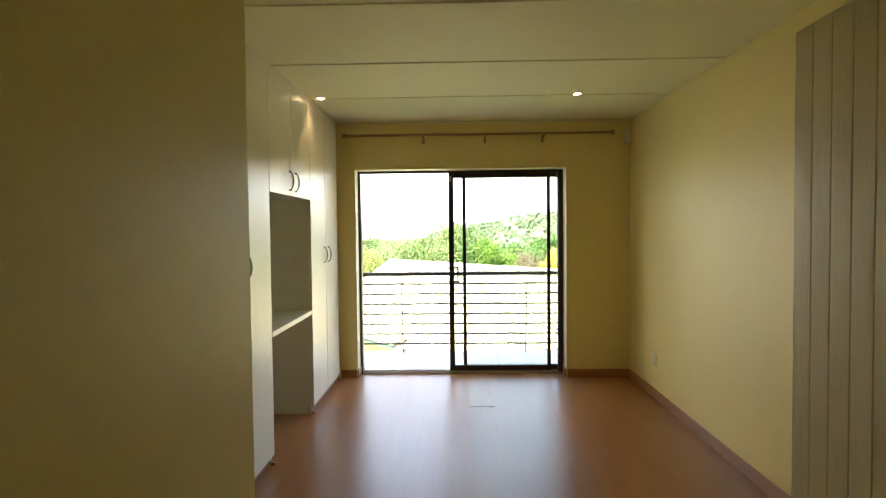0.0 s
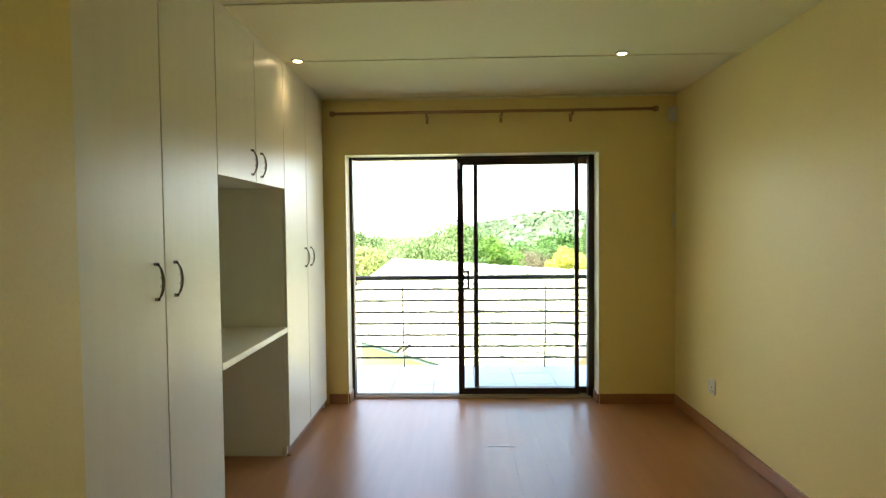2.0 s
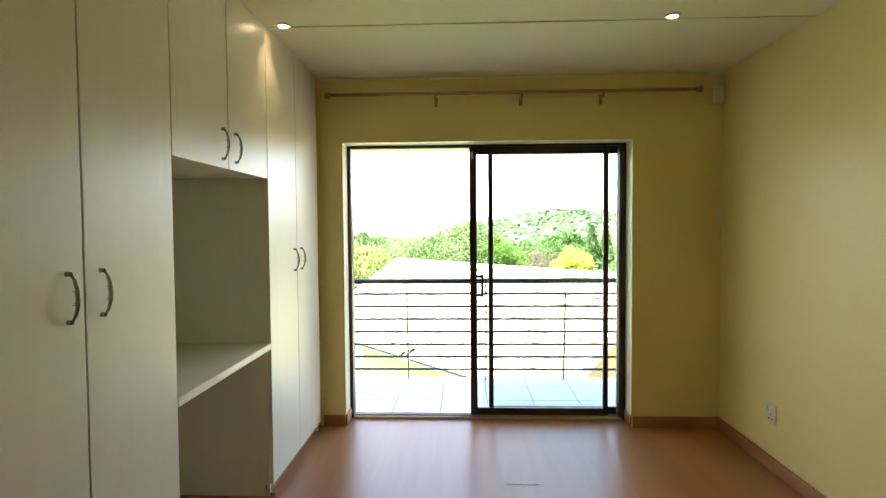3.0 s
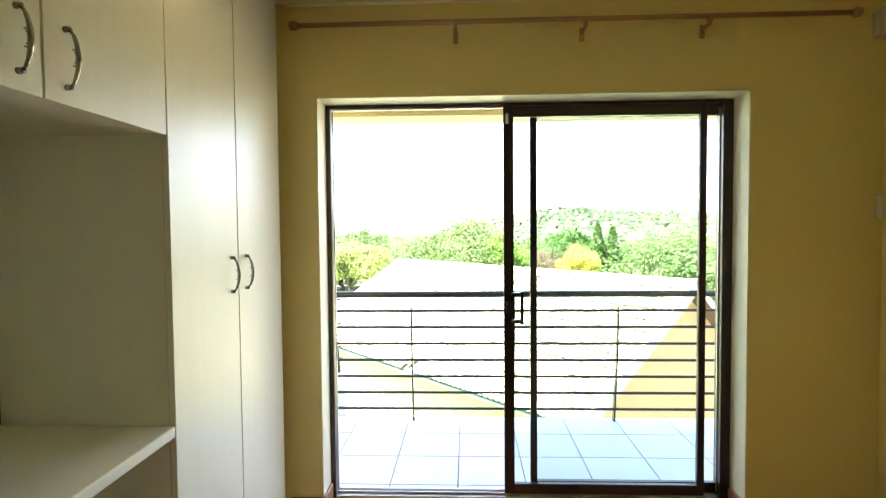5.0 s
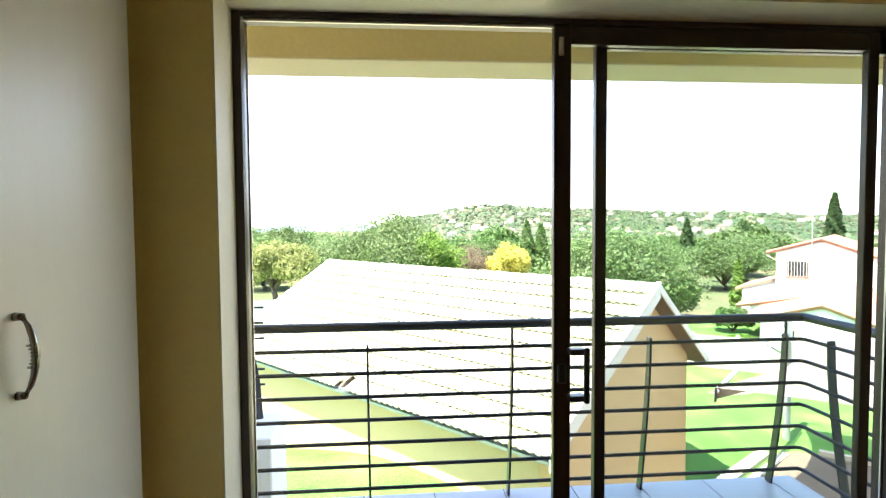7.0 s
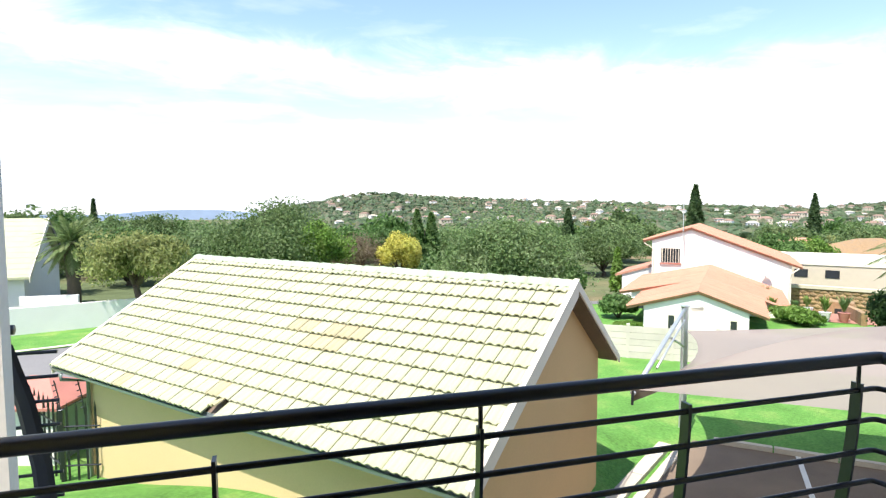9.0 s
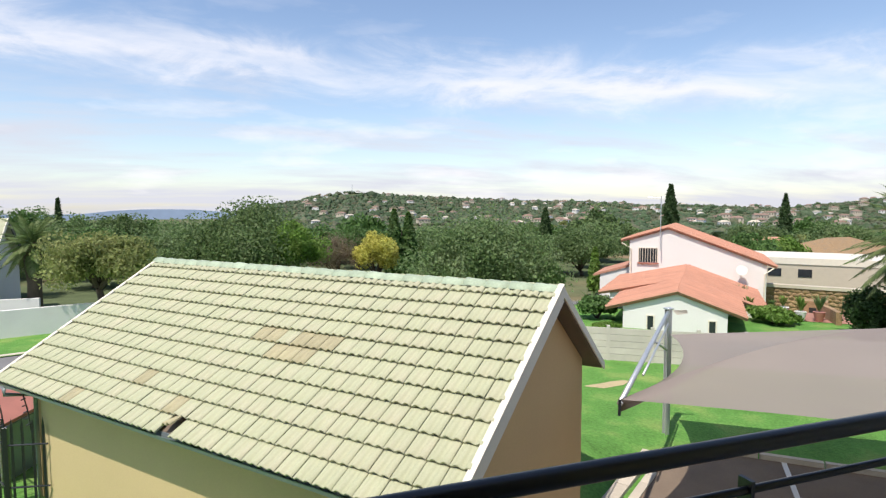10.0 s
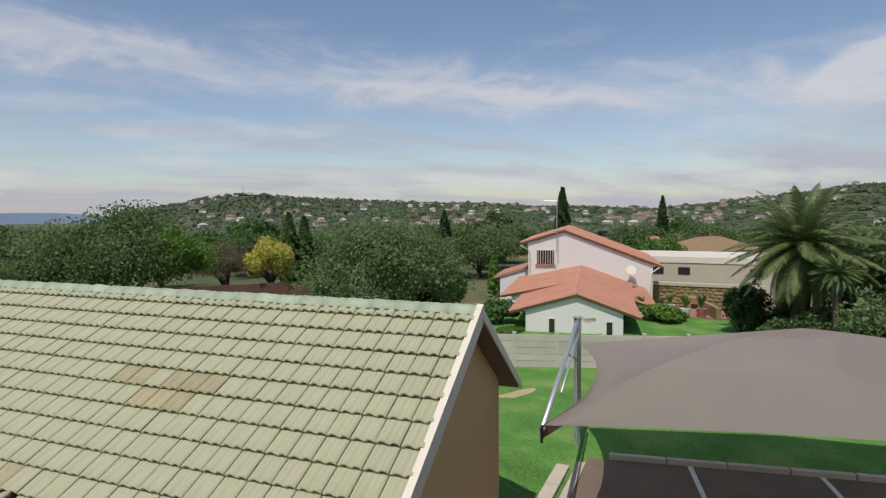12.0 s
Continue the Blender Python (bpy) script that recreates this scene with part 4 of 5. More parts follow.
def h_window(u0, u1, z0, z1, v, bars=0, sill=True):
    w = part("window", prism([h_at(u0, v - 0.02, z0), h_at(u1, v - 0.02, z0), h_at(u1, v - 0.02, z1), h_at(u0, v - 0.02, z1)], HV * 0.06), DARK_GLASS, house, "dark window")
    for a, b, c, d in ((u0 - 0.05, u1 + 0.05, z1, z1 + 0.05), (u0 - 0.05, u0, z0, z1), (u1, u1 + 0.05, z0, z1)):
        part("frame", prism([h_at(a, v - 0.04, c), h_at(b, v - 0.04, c), h_at(b, v - 0.04, d), h_at(a, v - 0.04, d)], HV * 0.06), WHITE_BOARD, w)
    for k in range(bars):
        u = u0 + (k + 0.5) * (u1 - u0) / bars
        part("bar", tube([h_at(u, v - 0.07, z0), h_at(u, v - 0.07, z1)], 0.018, 6), WHITE_BOARD, w, "white burglar bar")
    if sill:
        part("sill", prism([h_at(u0 - 0.1, v - 0.12, z0 - 0.09), h_at(u1 + 0.1, v - 0.12, z0 - 0.09), h_at(u1 + 0.1, v - 0.12, z0 - 0.02), h_at(u0 - 0.1, v - 0.12, z0 - 0.02)], HV * 0.14), BRICK_RED, w)


h_gable(-1.8, 6.3, 0.63, 0.0, 9.0, -6.2, -0.56, 0.17, -1.98, 0.55, TERRACOTTA)
h_window(-1.2, -0.05, -2.02, -1.08, 0.0, 7)
h_gable(-1.85, 5.2, 1.82, -8.0, -0.02, -6.2, -3.06, -2.25, -3.46, 0.6, TERRACOTTA)
h_gable(-0.52, 3.79, 1.78, -13.0, -8.02, -6.2, -2.92, -2.25, -2.97, 0.75, TERRACOTTA)
h_window(0.55, 0.80, -4.6, -3.28, -13.0, 0, False)
h_window(3.08, 3.33, -4.6, -3.34, -13.0, 0, False)
h_window(-1.5, -1.2, -4.2, -3.5, -8.0, 0, False)
part("side_roof", prism([h_at(-1.82, 1.5, -2.46), h_at(-4.45, 1.5, -3.28), h_at(-4.45, 1.5, -3.12), h_at(-1.82, 1.5, -2.3)], HV * 5), TERRACOTTA, house)
part("side_wall", prism([h_at(-1.82, 1.6, -6.2), h_at(-4.0, 1.6, -6.2), h_at(-4.0, 1.6, -3.15), h_at(-1.82, 1.6, -2.48)], HV * 4.2), HOUSE_WHITE, house)
part("aerial_mast", tube([h_at(0.15, -0.42, -1.2), h_at(0.15, -0.42, 2.35)], 0.03, 6), GALV, house, "thin television aerial mast")
part("aerial", tube([h_at(-0.7, -0.42, 2.3), h_at(0.3, -0.42, 2.25)], 0.011, 6), GALV, house)
bm = bmesh.new()
bmesh.ops.create_cone(bm, cap_ends=True, segments=24, radius1=0.12, radius2=0.32, depth=0.12)
bm.transform(Matrix.Translation(h_at(4.9, -0.5, -2.3)) @ look((0, 0, 0), (0.5, 0.75, -0.45)))
part("satellite_dish", bm, WHITE_BOARD, house, "white satellite dish")
part("dish_arm", tube([h_at(4.9, -0.01, -2.7), h_at(4.9, -0.42, -2.35)], 0.03, 6), GALV, house)
part("downpipe", tube([h_at(6.7, -0.1, -2.1), h_at(6.2, -0.1, -2.5), h_at(6.2, -0.1, -5.5)], 0.05, 8), WHITE_BOARD, house)
part("downpipe", tube([h_at(-2.3, -0.1, -0.75), h_at(-1.7, -0.1, -1.1), h_at(-1.7, -0.1, -3.2)], 0.05, 8), WHITE_BOARD, house)
tagged(house, "white two-storey house with terracotta tiled roofs", "house")

# long low building and stone wall behind the garden
low = empty("low_building", 40, 38, -4)
LU, LN = Vector((0.605, -0.796, 0)), Vector((-0.796, -0.605, 0))
LO = Vector((38.0, 40.4, 0))


def l_at(a, n, z):
    p = LO + LU * a + LN * n
    return Vector((p.x, p.y, z))


part("wall", prism([l_at(-2, 0, -6), l_at(9, 0, -6), l_at(9, 0, -2.75), l_at(-2, 0, -2.75)], LN * -6), BEIGE, low)
part("roof_edge", prism([l_at(-2.3, 0.06, -2.74), l_at(9.3, 0.06, -2.74), l_at(9.3, 0.06, -2.25), l_at(-2.3, 0.06, -2.25)], LN * -7), WHITE_BOARD, low, "white roof edge")
for a in (2.2, 0.2, 7.4):
    part("window", prism([l_at(a, 0.04, -3.7), l_at(a + 0.9, 0.04, -3.7), l_at(a + 0.9, 0.04, -3.1), l_at(a, 0.04, -3.1)], LN * -0.08), DARK_GLASS, low)
tagged(low, "long low beige building with flat white roof edge", "building")
swall = empty("stone_wall", 33.5, 33, -5.5)
SO, SU, SN = Vector((29.6, 38.2, 0)), Vector((0.60, -0.80, 0)), Vector((-0.80, -0.60, 0))
part("core", prism([SO + Vector((0, 0, -6.4)), SO + SU * 11 + Vector((0, 0, -6.4)), SO + SU * 11 + Vector((0, 0, -3.62)), SO + Vector((0, 0, -3.62))], SN * -0.4), STONE, swall)
part("coping", prism([SO + SN * 0.12 + Vector((0, 0, -3.61)), SO + SU * 11 + SN * 0.12 + Vector((0, 0, -3.61)), SO + SU * 11 + SN * 0.12 + Vector((0, 0, -3.42)), SO + SN * 0.12 + Vector((0, 0, -3.42))], SN * -0.6), BEIGE, swall, "beige coping")
rs = random.Random(8)
stone_me = []
for k in range(4):
    b = bmesh.new()
    bmesh.ops.create_icosphere(b, subdivisions=1, radius=0.5)
    for v in b.verts:
        v.co *= 1 + rs.uniform(-0.18, 0.18)
    me = bpy.data.meshes.new("stone")
    b.to_mesh(me)
    b.free()
    me.materials.append(STONE)
    stone_me.append(me)
for i in range(27):
    for j in range(11):
        p = SO + SU * (0.2 + i * 0.405 + rs.uniform(-0.08, 0.08) + 0.18 * (j % 2)) + SN * 0.02
        t = new("stone", stone_me[(i * 3 + j) % 4])
        t.parent, t.matrix_parent_inverse = swall, swall.matrix_world.inverted()
        t.matrix_world = Matrix.Translation((p.x, p.y, -6.2 + j * 0.243 + rs.uniform(-0.05, 0.05))) @ pose(0, 0, 0, 0, 0, -53) @ Matrix.Diagonal((rs.uniform(0.38, 0.52), 0.12, rs.uniform(0.22, 0.30), 1))
tagged(swall, "rough brown stone garden wall with beige coping", "stone wall")
braai = empty("garden_fireplace", 29.2, 29.2, -5)
q = Vector((28.6, 29.5, 0))
part("chimney_block", prism([Vector((q.x, q.y, -5.6)), Vector((q.x + 0.66, q.y - 0.88, -5.6)), Vector((q.x + 0.66, q.y - 0.88, -3.55)), Vector((q.x, q.y, -3.55))], (0.8, 0.6, 0)), STONE, braai)
part("firebox", prism([Vector((q.x + 0.13, q.y - 0.2, -4.5)), Vector((q.x + 0.5, q.y - 0.7, -4.5)), Vector((q.x + 0.5, q.y - 0.7, -3.9)), Vector((q.x + 0.13, q.y - 0.2, -3.9))], (-0.02, -0.015, 0)), GAP, braai, "black firebox opening")
part("bench", prism([Vector((q.x - 0.7, q.y + 0.6, -5.6)), Vector((q.x - 0.05, q.y + 0.02, -5.6)), Vector((q.x - 0.05, q.y + 0.02, -4.7)), Vector((q.x - 0.7, q.y + 0.6, -4.7))], (0.6, 0.5, 0)), STONE, braai)
tagged(braai, "brown stone outdoor fireplace in the neighbour's garden", "fireplace")
sheet("patio", PAVING, "red brick patio beside the stone fireplace", "patio", 0, 5, 0, 5, (24.0, 27.5), (0.724, -0.69), (0.69, 0.724), 0.04)



def pot_plant(x, y, z, tall, leaf, glaze, label, seed):
    """A tapered garden pot with a rim and a tuft of upright leaves."""
    p = empty("pot_plant", x, y, z)
    part("pot", tube([(x, y, z), (x, y, z + 0.30), (x, y, z + 0.40), (x, y, z + 0.44)], [0.15, 0.23, 0.25, 0.27], 14), glaze, p)
    rg2 = random.Random(seed)
    b = bmesh.new()
    for _ in range(70):
        a, l = rg2.uniform(0, math.tau), tall * rg2.uniform(0.5, 1.0)
        o = rg2.uniform(0.15, 0.55) * l
        c = Vector((x, y, z + 0.42))
        tip = c + Vector((math.cos(a) * o, math.sin(a) * o, l * 0.9))
        mid = c.lerp(tip, 0.55) + Vector((0, 0, 0.12 * l))
        w = Vector((-math.sin(a), math.cos(a), 0)) * 0.035
        q = [b.verts.new(v) for v in (c, mid + w, tip, mid - w)]
        b.faces.new(q)
    part("foliage", b, leaf, p)
    return tagged(p, label, "pot plant", "patio pot plants")


for k, (x, y, t, m, gm) in enumerate(((24.9, 26.7, 0.9, 2, 0), (25.6, 26.3, 1.0, 1, 1), (25.3, 28.0, 0.7, 2, 0), (24.1, 27.6, 0.6, 0, 1), (27.2, 32.4, 1.2, 1, 0), (23.5, 28.4, 0.7, 2, 1))):
    pot_plant(x, y, land(x, y) + 0.05, t, (LEAF_MID, LEAF_GREY, LEAF_BRIGHT)[m], (HOUSE_WHITE, BRICK_RED)[gm], "leafy plant in a %s garden pot on the patio" % ("white", "red clay")[gm], 70 + k)
low_wall = empty("garden_wall", 26.6, 26.9, land(26.6, 26.9))
for k in range(7):
    p = Vector((27.6, 28.0, 0)) + Vector((-0.62, -0.78, 0)) * (k * 0.47)
    part("block", slab([p, p + Vector((-0.285, -0.36, 0)), p + Vector((-0.095, -0.51, 0)), p + Vector((0.19, -0.15, 0))], land(p.x, p.y) - 0.1, land(p.x, p.y) + 0.62), STONE, low_wall)
tagged(low_wall, "low brown stone wall edging the patio", "garden wall")

# terracotta and brown roofs further back
for x, y, z, w, d, h, m, lab in ((57, 57, -5, 7, 6, 3.2, TERRACOTTA, "far house with terracotta hipped roof"), (61.5, 52, -5, 9, 7, 3.3, STONE, "far house with brown thatched roof"), (47, 55, -6, 4, 4, 3.6, TERRACOTTA, "far cottage with terracotta roof")):
    f = empty("house", x, y, z)
    part("wall", box(x - w / 2, y - d / 2, z - 3, x + w / 2, y + d / 2, z + h * 0.55), BEIGE, f)
    bm = bmesh.new()
    e = [bm.verts.new(p) for p in ((x - w / 2 - 0.5, y - d / 2 - 0.5, z + h * 0.55), (x + w / 2 + 0.5, y - d / 2 - 0.5, z + h * 0.55), (x + w / 2 + 0.5, y + d / 2 + 0.5, z + h * 0.55), (x - w / 2 - 0.5, y + d / 2 + 0.5, z + h * 0.55))]
    r = [bm.verts.new((x - w * 0.2, y, z + h)), bm.verts.new((x + w * 0.2, y, z + h))]
    for fc in ((e[0], e[1], r[1], r[0]), (e[1], e[2], r[1]), (e[2], e[3], r[0], r[1]), (e[3], e[0], r[0]), tuple(e[::-1])):
        bm.faces.new(fc)
    part("roof", bm, m, f)
    tagged(f, lab, "house")

bm = bmesh.new()
for k in range(18):
    p, q = Vector((-8 + k * 1.3, 60 - k * 0.25, 0)), Vector((-8 + (k + 1) * 1.3, 60 - (k + 1) * 0.25, 0))
    slab([p, q, q + Vector((0.05, 0.22, 0)), p + Vector((0.05, 0.22, 0))], -7.5, -4.35, bm)
structure("wall_far_garden", bm, BROWN_WALL, "dark brown brick garden wall behind the trees", "wall")

# ---------------------------------------------------------------- street side: wall, house, palisade, pump house
bm = bmesh.new()
for k in range(-16, 7):
    p, q = Vector((*WALL_O, 0)) + Vector((*WALL_U, 0)) * k * 1.5, Vector((*WALL_O, 0)) + Vector((*WALL_U, 0)) * (k + 1) * 1.5
    g = min(land(p.x, p.y), land(q.x, q.y))
    n = Vector((*WALL_N, 0)) * 0.11
    slab([p - n, q - n, q + n, p + n], g - 0.4, -2.72, bm)
structure("wall_boundary", bm, WHITE_PLASTER, "long white plastered boundary wall along the street", "wall")
fh = empty("house", -20, 50, -5.5)
part("wall", box(-30, 49.0, -7, -16.2, 55.2, -2.5), HOUSE_WHITE, fh)
part("gable_wall", prism([Vector((-16.2, 49.0, -2.5)), Vector((-16.2, 55.2, -2.5)), Vector((-16.2, 52.1, 0.75))], (-0.3, 0, 0)), HOUSE_WHITE, fh)
for s in (-1, 1):
    r = part("roof", prism([Vector((-15.7, 52.1, 0.9)), Vector((-15.7, 52.1 + s * 3.7, -2.85)), Vector((-15.7, 52.1 + s * 3.7, -2.7)), Vector((-15.7, 52.1, 1.05))], (-15, 0, 0)), ROOF_TILE, fh, "pale green tiled roof slope")
    part("barge_board", prism([Vector((-15.68, 52.1, 0.7)), Vector((-15.68, 52.1 + s * 3.75, -3.05)), Vector((-15.68, 52.1 + s * 3.75, -2.68)), Vector((-15.68, 52.1, 1.08))], (0.05, 0, 0)), BLACK if s > 0 else WHITE_BOARD, fh)
    if s < 0:
        for k in range(11):
            a = (k + 0.5) / 11
            part("tile_course", prism([Vector((-15.72, 52.1 - 3.7 * a, 1.05 - 3.75 * a + 0.03)), Vector((-15.72, 52.1 - 3.7 * a - 0.05, 1.05 - 3.75 * a - 0.04)), Vector((-15.72, 52.1 - 3.7 * a - 0.01, 1.05 - 3.75 * a - 0.05))], (-14.9, 0, 0)), ROOF_TILE, r)
part("window", box(-18.6, 48.97, -5.2, -17.6, 49.02, -3.6), DARK_GLASS, fh)
part("garden_wall", box(-16.1, 47.8, -7, -12.8, 48.05, -3.9), HOUSE_WHITE, fh)
tagged(fh, "cream house with pale green tiled gable roof across the street", "house")

pal = empty("palisade_fence", -4.4, 18.7, -3.92)
PC, PA, PBk = Vector((-4.45, 18.75, 0)), Vector((-3.75, 18.62, 0)), Vector((-8.6, 24.5, 0))


def pale(p):
    b = box(p.x - 0.022, p.y - 0.004, -3.95, p.x + 0.022, p.y + 0.004, -2.40)
    prism([Vector((p.x - 0.022, p.y, -2.40)), Vector((p.x + 0.022, p.y, -2.40)), Vector((p.x, p.y, -2.24))], (0, 0.006, 0), b)
    part("pale", b, BLACK, pal)


for k in range(4):
    pale(PC.lerp(PA, (k + 0.6) / 4))
for k in range(26):
    pale(PC.lerp(PBk, (k + 0.6) / 26))
for z in (-3.55, -2.75):
    part("rail", tube([Vector((PA.x, PA.y, z)), Vector((PC.x, PC.y, z))], 0.018, 6), BLACK, pal)
    part("rail", tube([Vector((PC.x, PC.y, z)), Vector((PBk.x, PBk.y, z))], 0.018, 6), BLACK, pal)
part("corner_post", box(PC.x - 0.04, PC.y - 0.04, -3.95, PC.x + 0.04, PC.y + 0.04, -2.4, 0.004), BLACK, pal)
for p in (PC, PC.lerp(PA, 0.62)):
    w = part("wire_stay", tube([Vector((p.x, p.y, -2.5)), Vector((p.x - 0.04, p.y, -2.1)), Vector((p.x - 0.1, p.y, -1.8))], 0.012, 6), BLACK, pal, "electric fence stay")
    for k in range(5):
        a = Vector((p.x - 0.015 * k, p.y, -2.35 + 0.12 * k))
        part("insulator", tube([a, a + Vector((-0.07, -0.02, -0.03))], 0.012, 6), BLACK, w)
tagged(pal, "black steel palisade fence with electric stays", "fence")
hut = empty("pump_house", -5.7, 20.4, -3.92)
part("wall", box(-6.5, 19.7, -3.95, -4.9, 21.2, -2.66, 0.01), HOUSE_WHITE, hut)
# not a door: grey panel over the east wall, its shade put into colour
part("door", box(-4.9, 19.76, -3.88, -4.86, 21.14, -2.76, 0.005), GUTTER, hut, "blue-grey panel painting the shaded east face")
bm = bmesh.new()
e = [bm.verts.new(p) for p in ((-6.7, 19.5, -2.65), (-4.7, 19.5, -2.65), (-4.7, 21.4, -2.65), (-6.7, 21.4, -2.65))]
f = [bm.verts.new(p) for p in ((-6.7, 19.5, -2.59), (-4.7, 19.5, -2.59), (-4.7, 21.4, -2.59), (-6.7, 21.4, -2.59))]
r = [bm.verts.new((-5.9, 20.45, -2.15)), bm.verts.new((-5.5, 20.45, -2.15))]
for fc in ((f[0], f[1], r[1], r[0]), (f[1], f[2], r[1]), (f[2], f[3], r[0], r[1]), (f[3], f[0], r[0]), tuple(e[::-1])):
    bm.faces.new(fc)
for k in range(4):
    bm.faces.new((e[k], e[(k + 1) % 4], f[(k + 1) % 4], f[k]))
part("roof", bm, BRICK_RED, hut, "red hipped roof")
pivot = Matrix.Translation((-4.9, 19.7, 0))
hut.matrix_world = pivot @ pose(0, 0, 0, 0, 0, -16) @ pivot.inverted() @ hut.matrix_world
tagged(hut, "low white pump house with red hipped roof", "shed")

# ---------------------------------------------------------------- trees and plants


def cards(rng, pts, dirs, size, slim=0.55, droop=0.0):
    """Folded leaf sprays: two quads each, at pts, facing about along dirs."""
    n = len(pts)
    a = rng.normal(size=(n, 3))
    nrm = dirs + 0.75 * a
    nrm /= np.linalg.norm(nrm, axis=1)[:, None] + 1e-9
    t = np.cross(nrm, rng.normal(size=(n, 3)))
    t[:, 2] -= droop
    t /= np.linalg.norm(t, axis=1)[:, None] + 1e-9
    b = np.cross(nrm, t)
    s = size * rng.uniform(0.6, 1.35, (n, 1))
    p0, p1 = pts - t * s, pts + t * s
    mid = pts + nrm * s * 0.22
    l, r = mid + b * s * slim, mid - b * s * slim
    verts = np.stack([p0, r, p1, l], 1).reshape(-1, 3)
    faces = [(4 * k, 4 * k + 1, 4 * k + 2, 4 * k + 3) for k in range(n)]
    return verts, faces


def mesh_part(name, verts, faces, mat, parent, label=""):
    me = bpy.data.meshes.new(name)
    me.from_pydata([tuple(v) for v in verts], [], faces)
    me.materials.append(mat)
    ob = new(name, me)
    ob.parent = parent
    ob.matrix_parent_inverse = parent.matrix_world.inverted()
    if label:
        ob["label"] = label
    return ob


def crown_points(rng, n, centre, radii, lobes, shell=0.4):
    c, r = np.array(centre), np.array(radii)
    lc = rng.normal(size=(lobes, 3))
    lc /= np.linalg.norm(lc, axis=1)[:, None]
    lc[:, 2] = np.abs(lc[:, 2]) * 1.1 - 0.35
    lc = lc * rng.uniform(0.35, 0.85, (lobes, 1))
    lr = rng.uniform(0.16, 0.46, lobes)
    k = rng.integers(0, lobes, n)
    d = rng.normal(size=(n, 3))
    d /= np.linalg.norm(d, axis=1)[:, None]
    rad = rng.uniform(0, 1, (n, 1)) ** shell
    p = lc[k] + d * rad * lr[k][:, None]
    return c + p * r, d, c + lc * r


def tree(name, x, y, top, half, label, leaf, seed, n=5000, size=0.24, base=None, trunk=0.22, lobes=22, bottom=0.25, slim=0.55, second=None, droop=0.0, category="tree"):
    rng = np.random.default_rng(seed)
    g = land(x, y) if base is None else base
    h = top - g
    ob = empty(name, x, y, g)
    low = g + h * bottom
    centre = (x, y, (low + top) / 2)
    radii = (half, half, (top - low) / 2 * 1.12)
    pts, d, lc = crown_points(rng, n, centre, radii, lobes)
    pts[:, 2] = np.minimum(pts[:, 2], top + size)
    mesh_part("crown", *cards(rng, pts, d, size, slim, droop), leaf, ob)
    if second:
        m2, share, off = second
        q, dq, _ = crown_points(rng, int(n * share), (x + off[0] * half, y + off[1] * half, centre[2] + off[2] * half), (half * 0.5, half * 0.5, radii[2] * 0.7), 9)
        mesh_part("crown", *cards(rng, q, dq, size, slim), m2, ob, "brighter fresh foliage")
    fork = Vector((x + rng.uniform(-0.1, 0.1) * half, y, g + h * (bottom + 0.08)))
    part("trunk", tube([(x, y, g - 0.2), (x + 0.05, y, g + (fork.z - g) * 0.5), fork], [trunk * 1.3, trunk, trunk * 0.85], 9), BARK, ob, smooth=True)
    for k in range(min(7, lobes)):
        e = Vector(lc[k])
        mid = fork.lerp(e, 0.5) + Vector((rng.uniform(-0.2, 0.2), rng.uniform(-0.2, 0.2), 0.1 * half * 0.3))
        part("limb", tube([fork - Vector((0, 0, 0.1)), mid, e], [trunk * 0.6, trunk * 0.38, trunk * 0.12], 7), BARK, ob, smooth=True)
    return tagged(ob, label, category)


def cypress(x, y, top, half, label, seed, base=None, n=2600, leaf=None, tips=1):
    rng = np.random.default_rng(seed)
    g = land(x, y) if base is None else base
    ob = empty("cypress", x, y, g)
    P, D = [], []
    for k in range(tips):
        ox = 0 if tips == 1 else (k - 0.5) * half * 0.9
        t1 = top - (0.05 * (top - g) * k)
        m = n // tips
        a = rng.uniform(0, 1, m) ** 0.8
        ang = rng.uniform(0, math.tau, m)
        w = half * (0.75 if tips > 1 else 1) * np.minimum(1, (1 - a) ** 0.75 * 1.15 + 0.03) * (0.72 + 0.28 * np.sin(ang * 5 + a * 30)) * rng.uniform(0.7, 1.0, m)
        P.append(np.stack([x + ox + w * np.cos(ang), y + w * np.sin(ang), g + 0.3 + a * (t1 - g - 0.3)], 1))
        D.append(np.stack([np.cos(ang), np.sin(ang), 0.6 + 0 * a], 1))
    v, f = cards(rng, np.concatenate(P), np.concatenate(D), 0.16 + half * 0.06, 0.4)
    mesh_part("crown", v, f, leaf or LEAF_CYPRESS, ob)
    part("trunk", tube([(x, y, g - 0.2), (x, y, g + (top - g) * 0.7)], [half * 0.12, half * 0.04], 7), BARK, ob, smooth=True)
    return tagged(ob, label, "cypress")


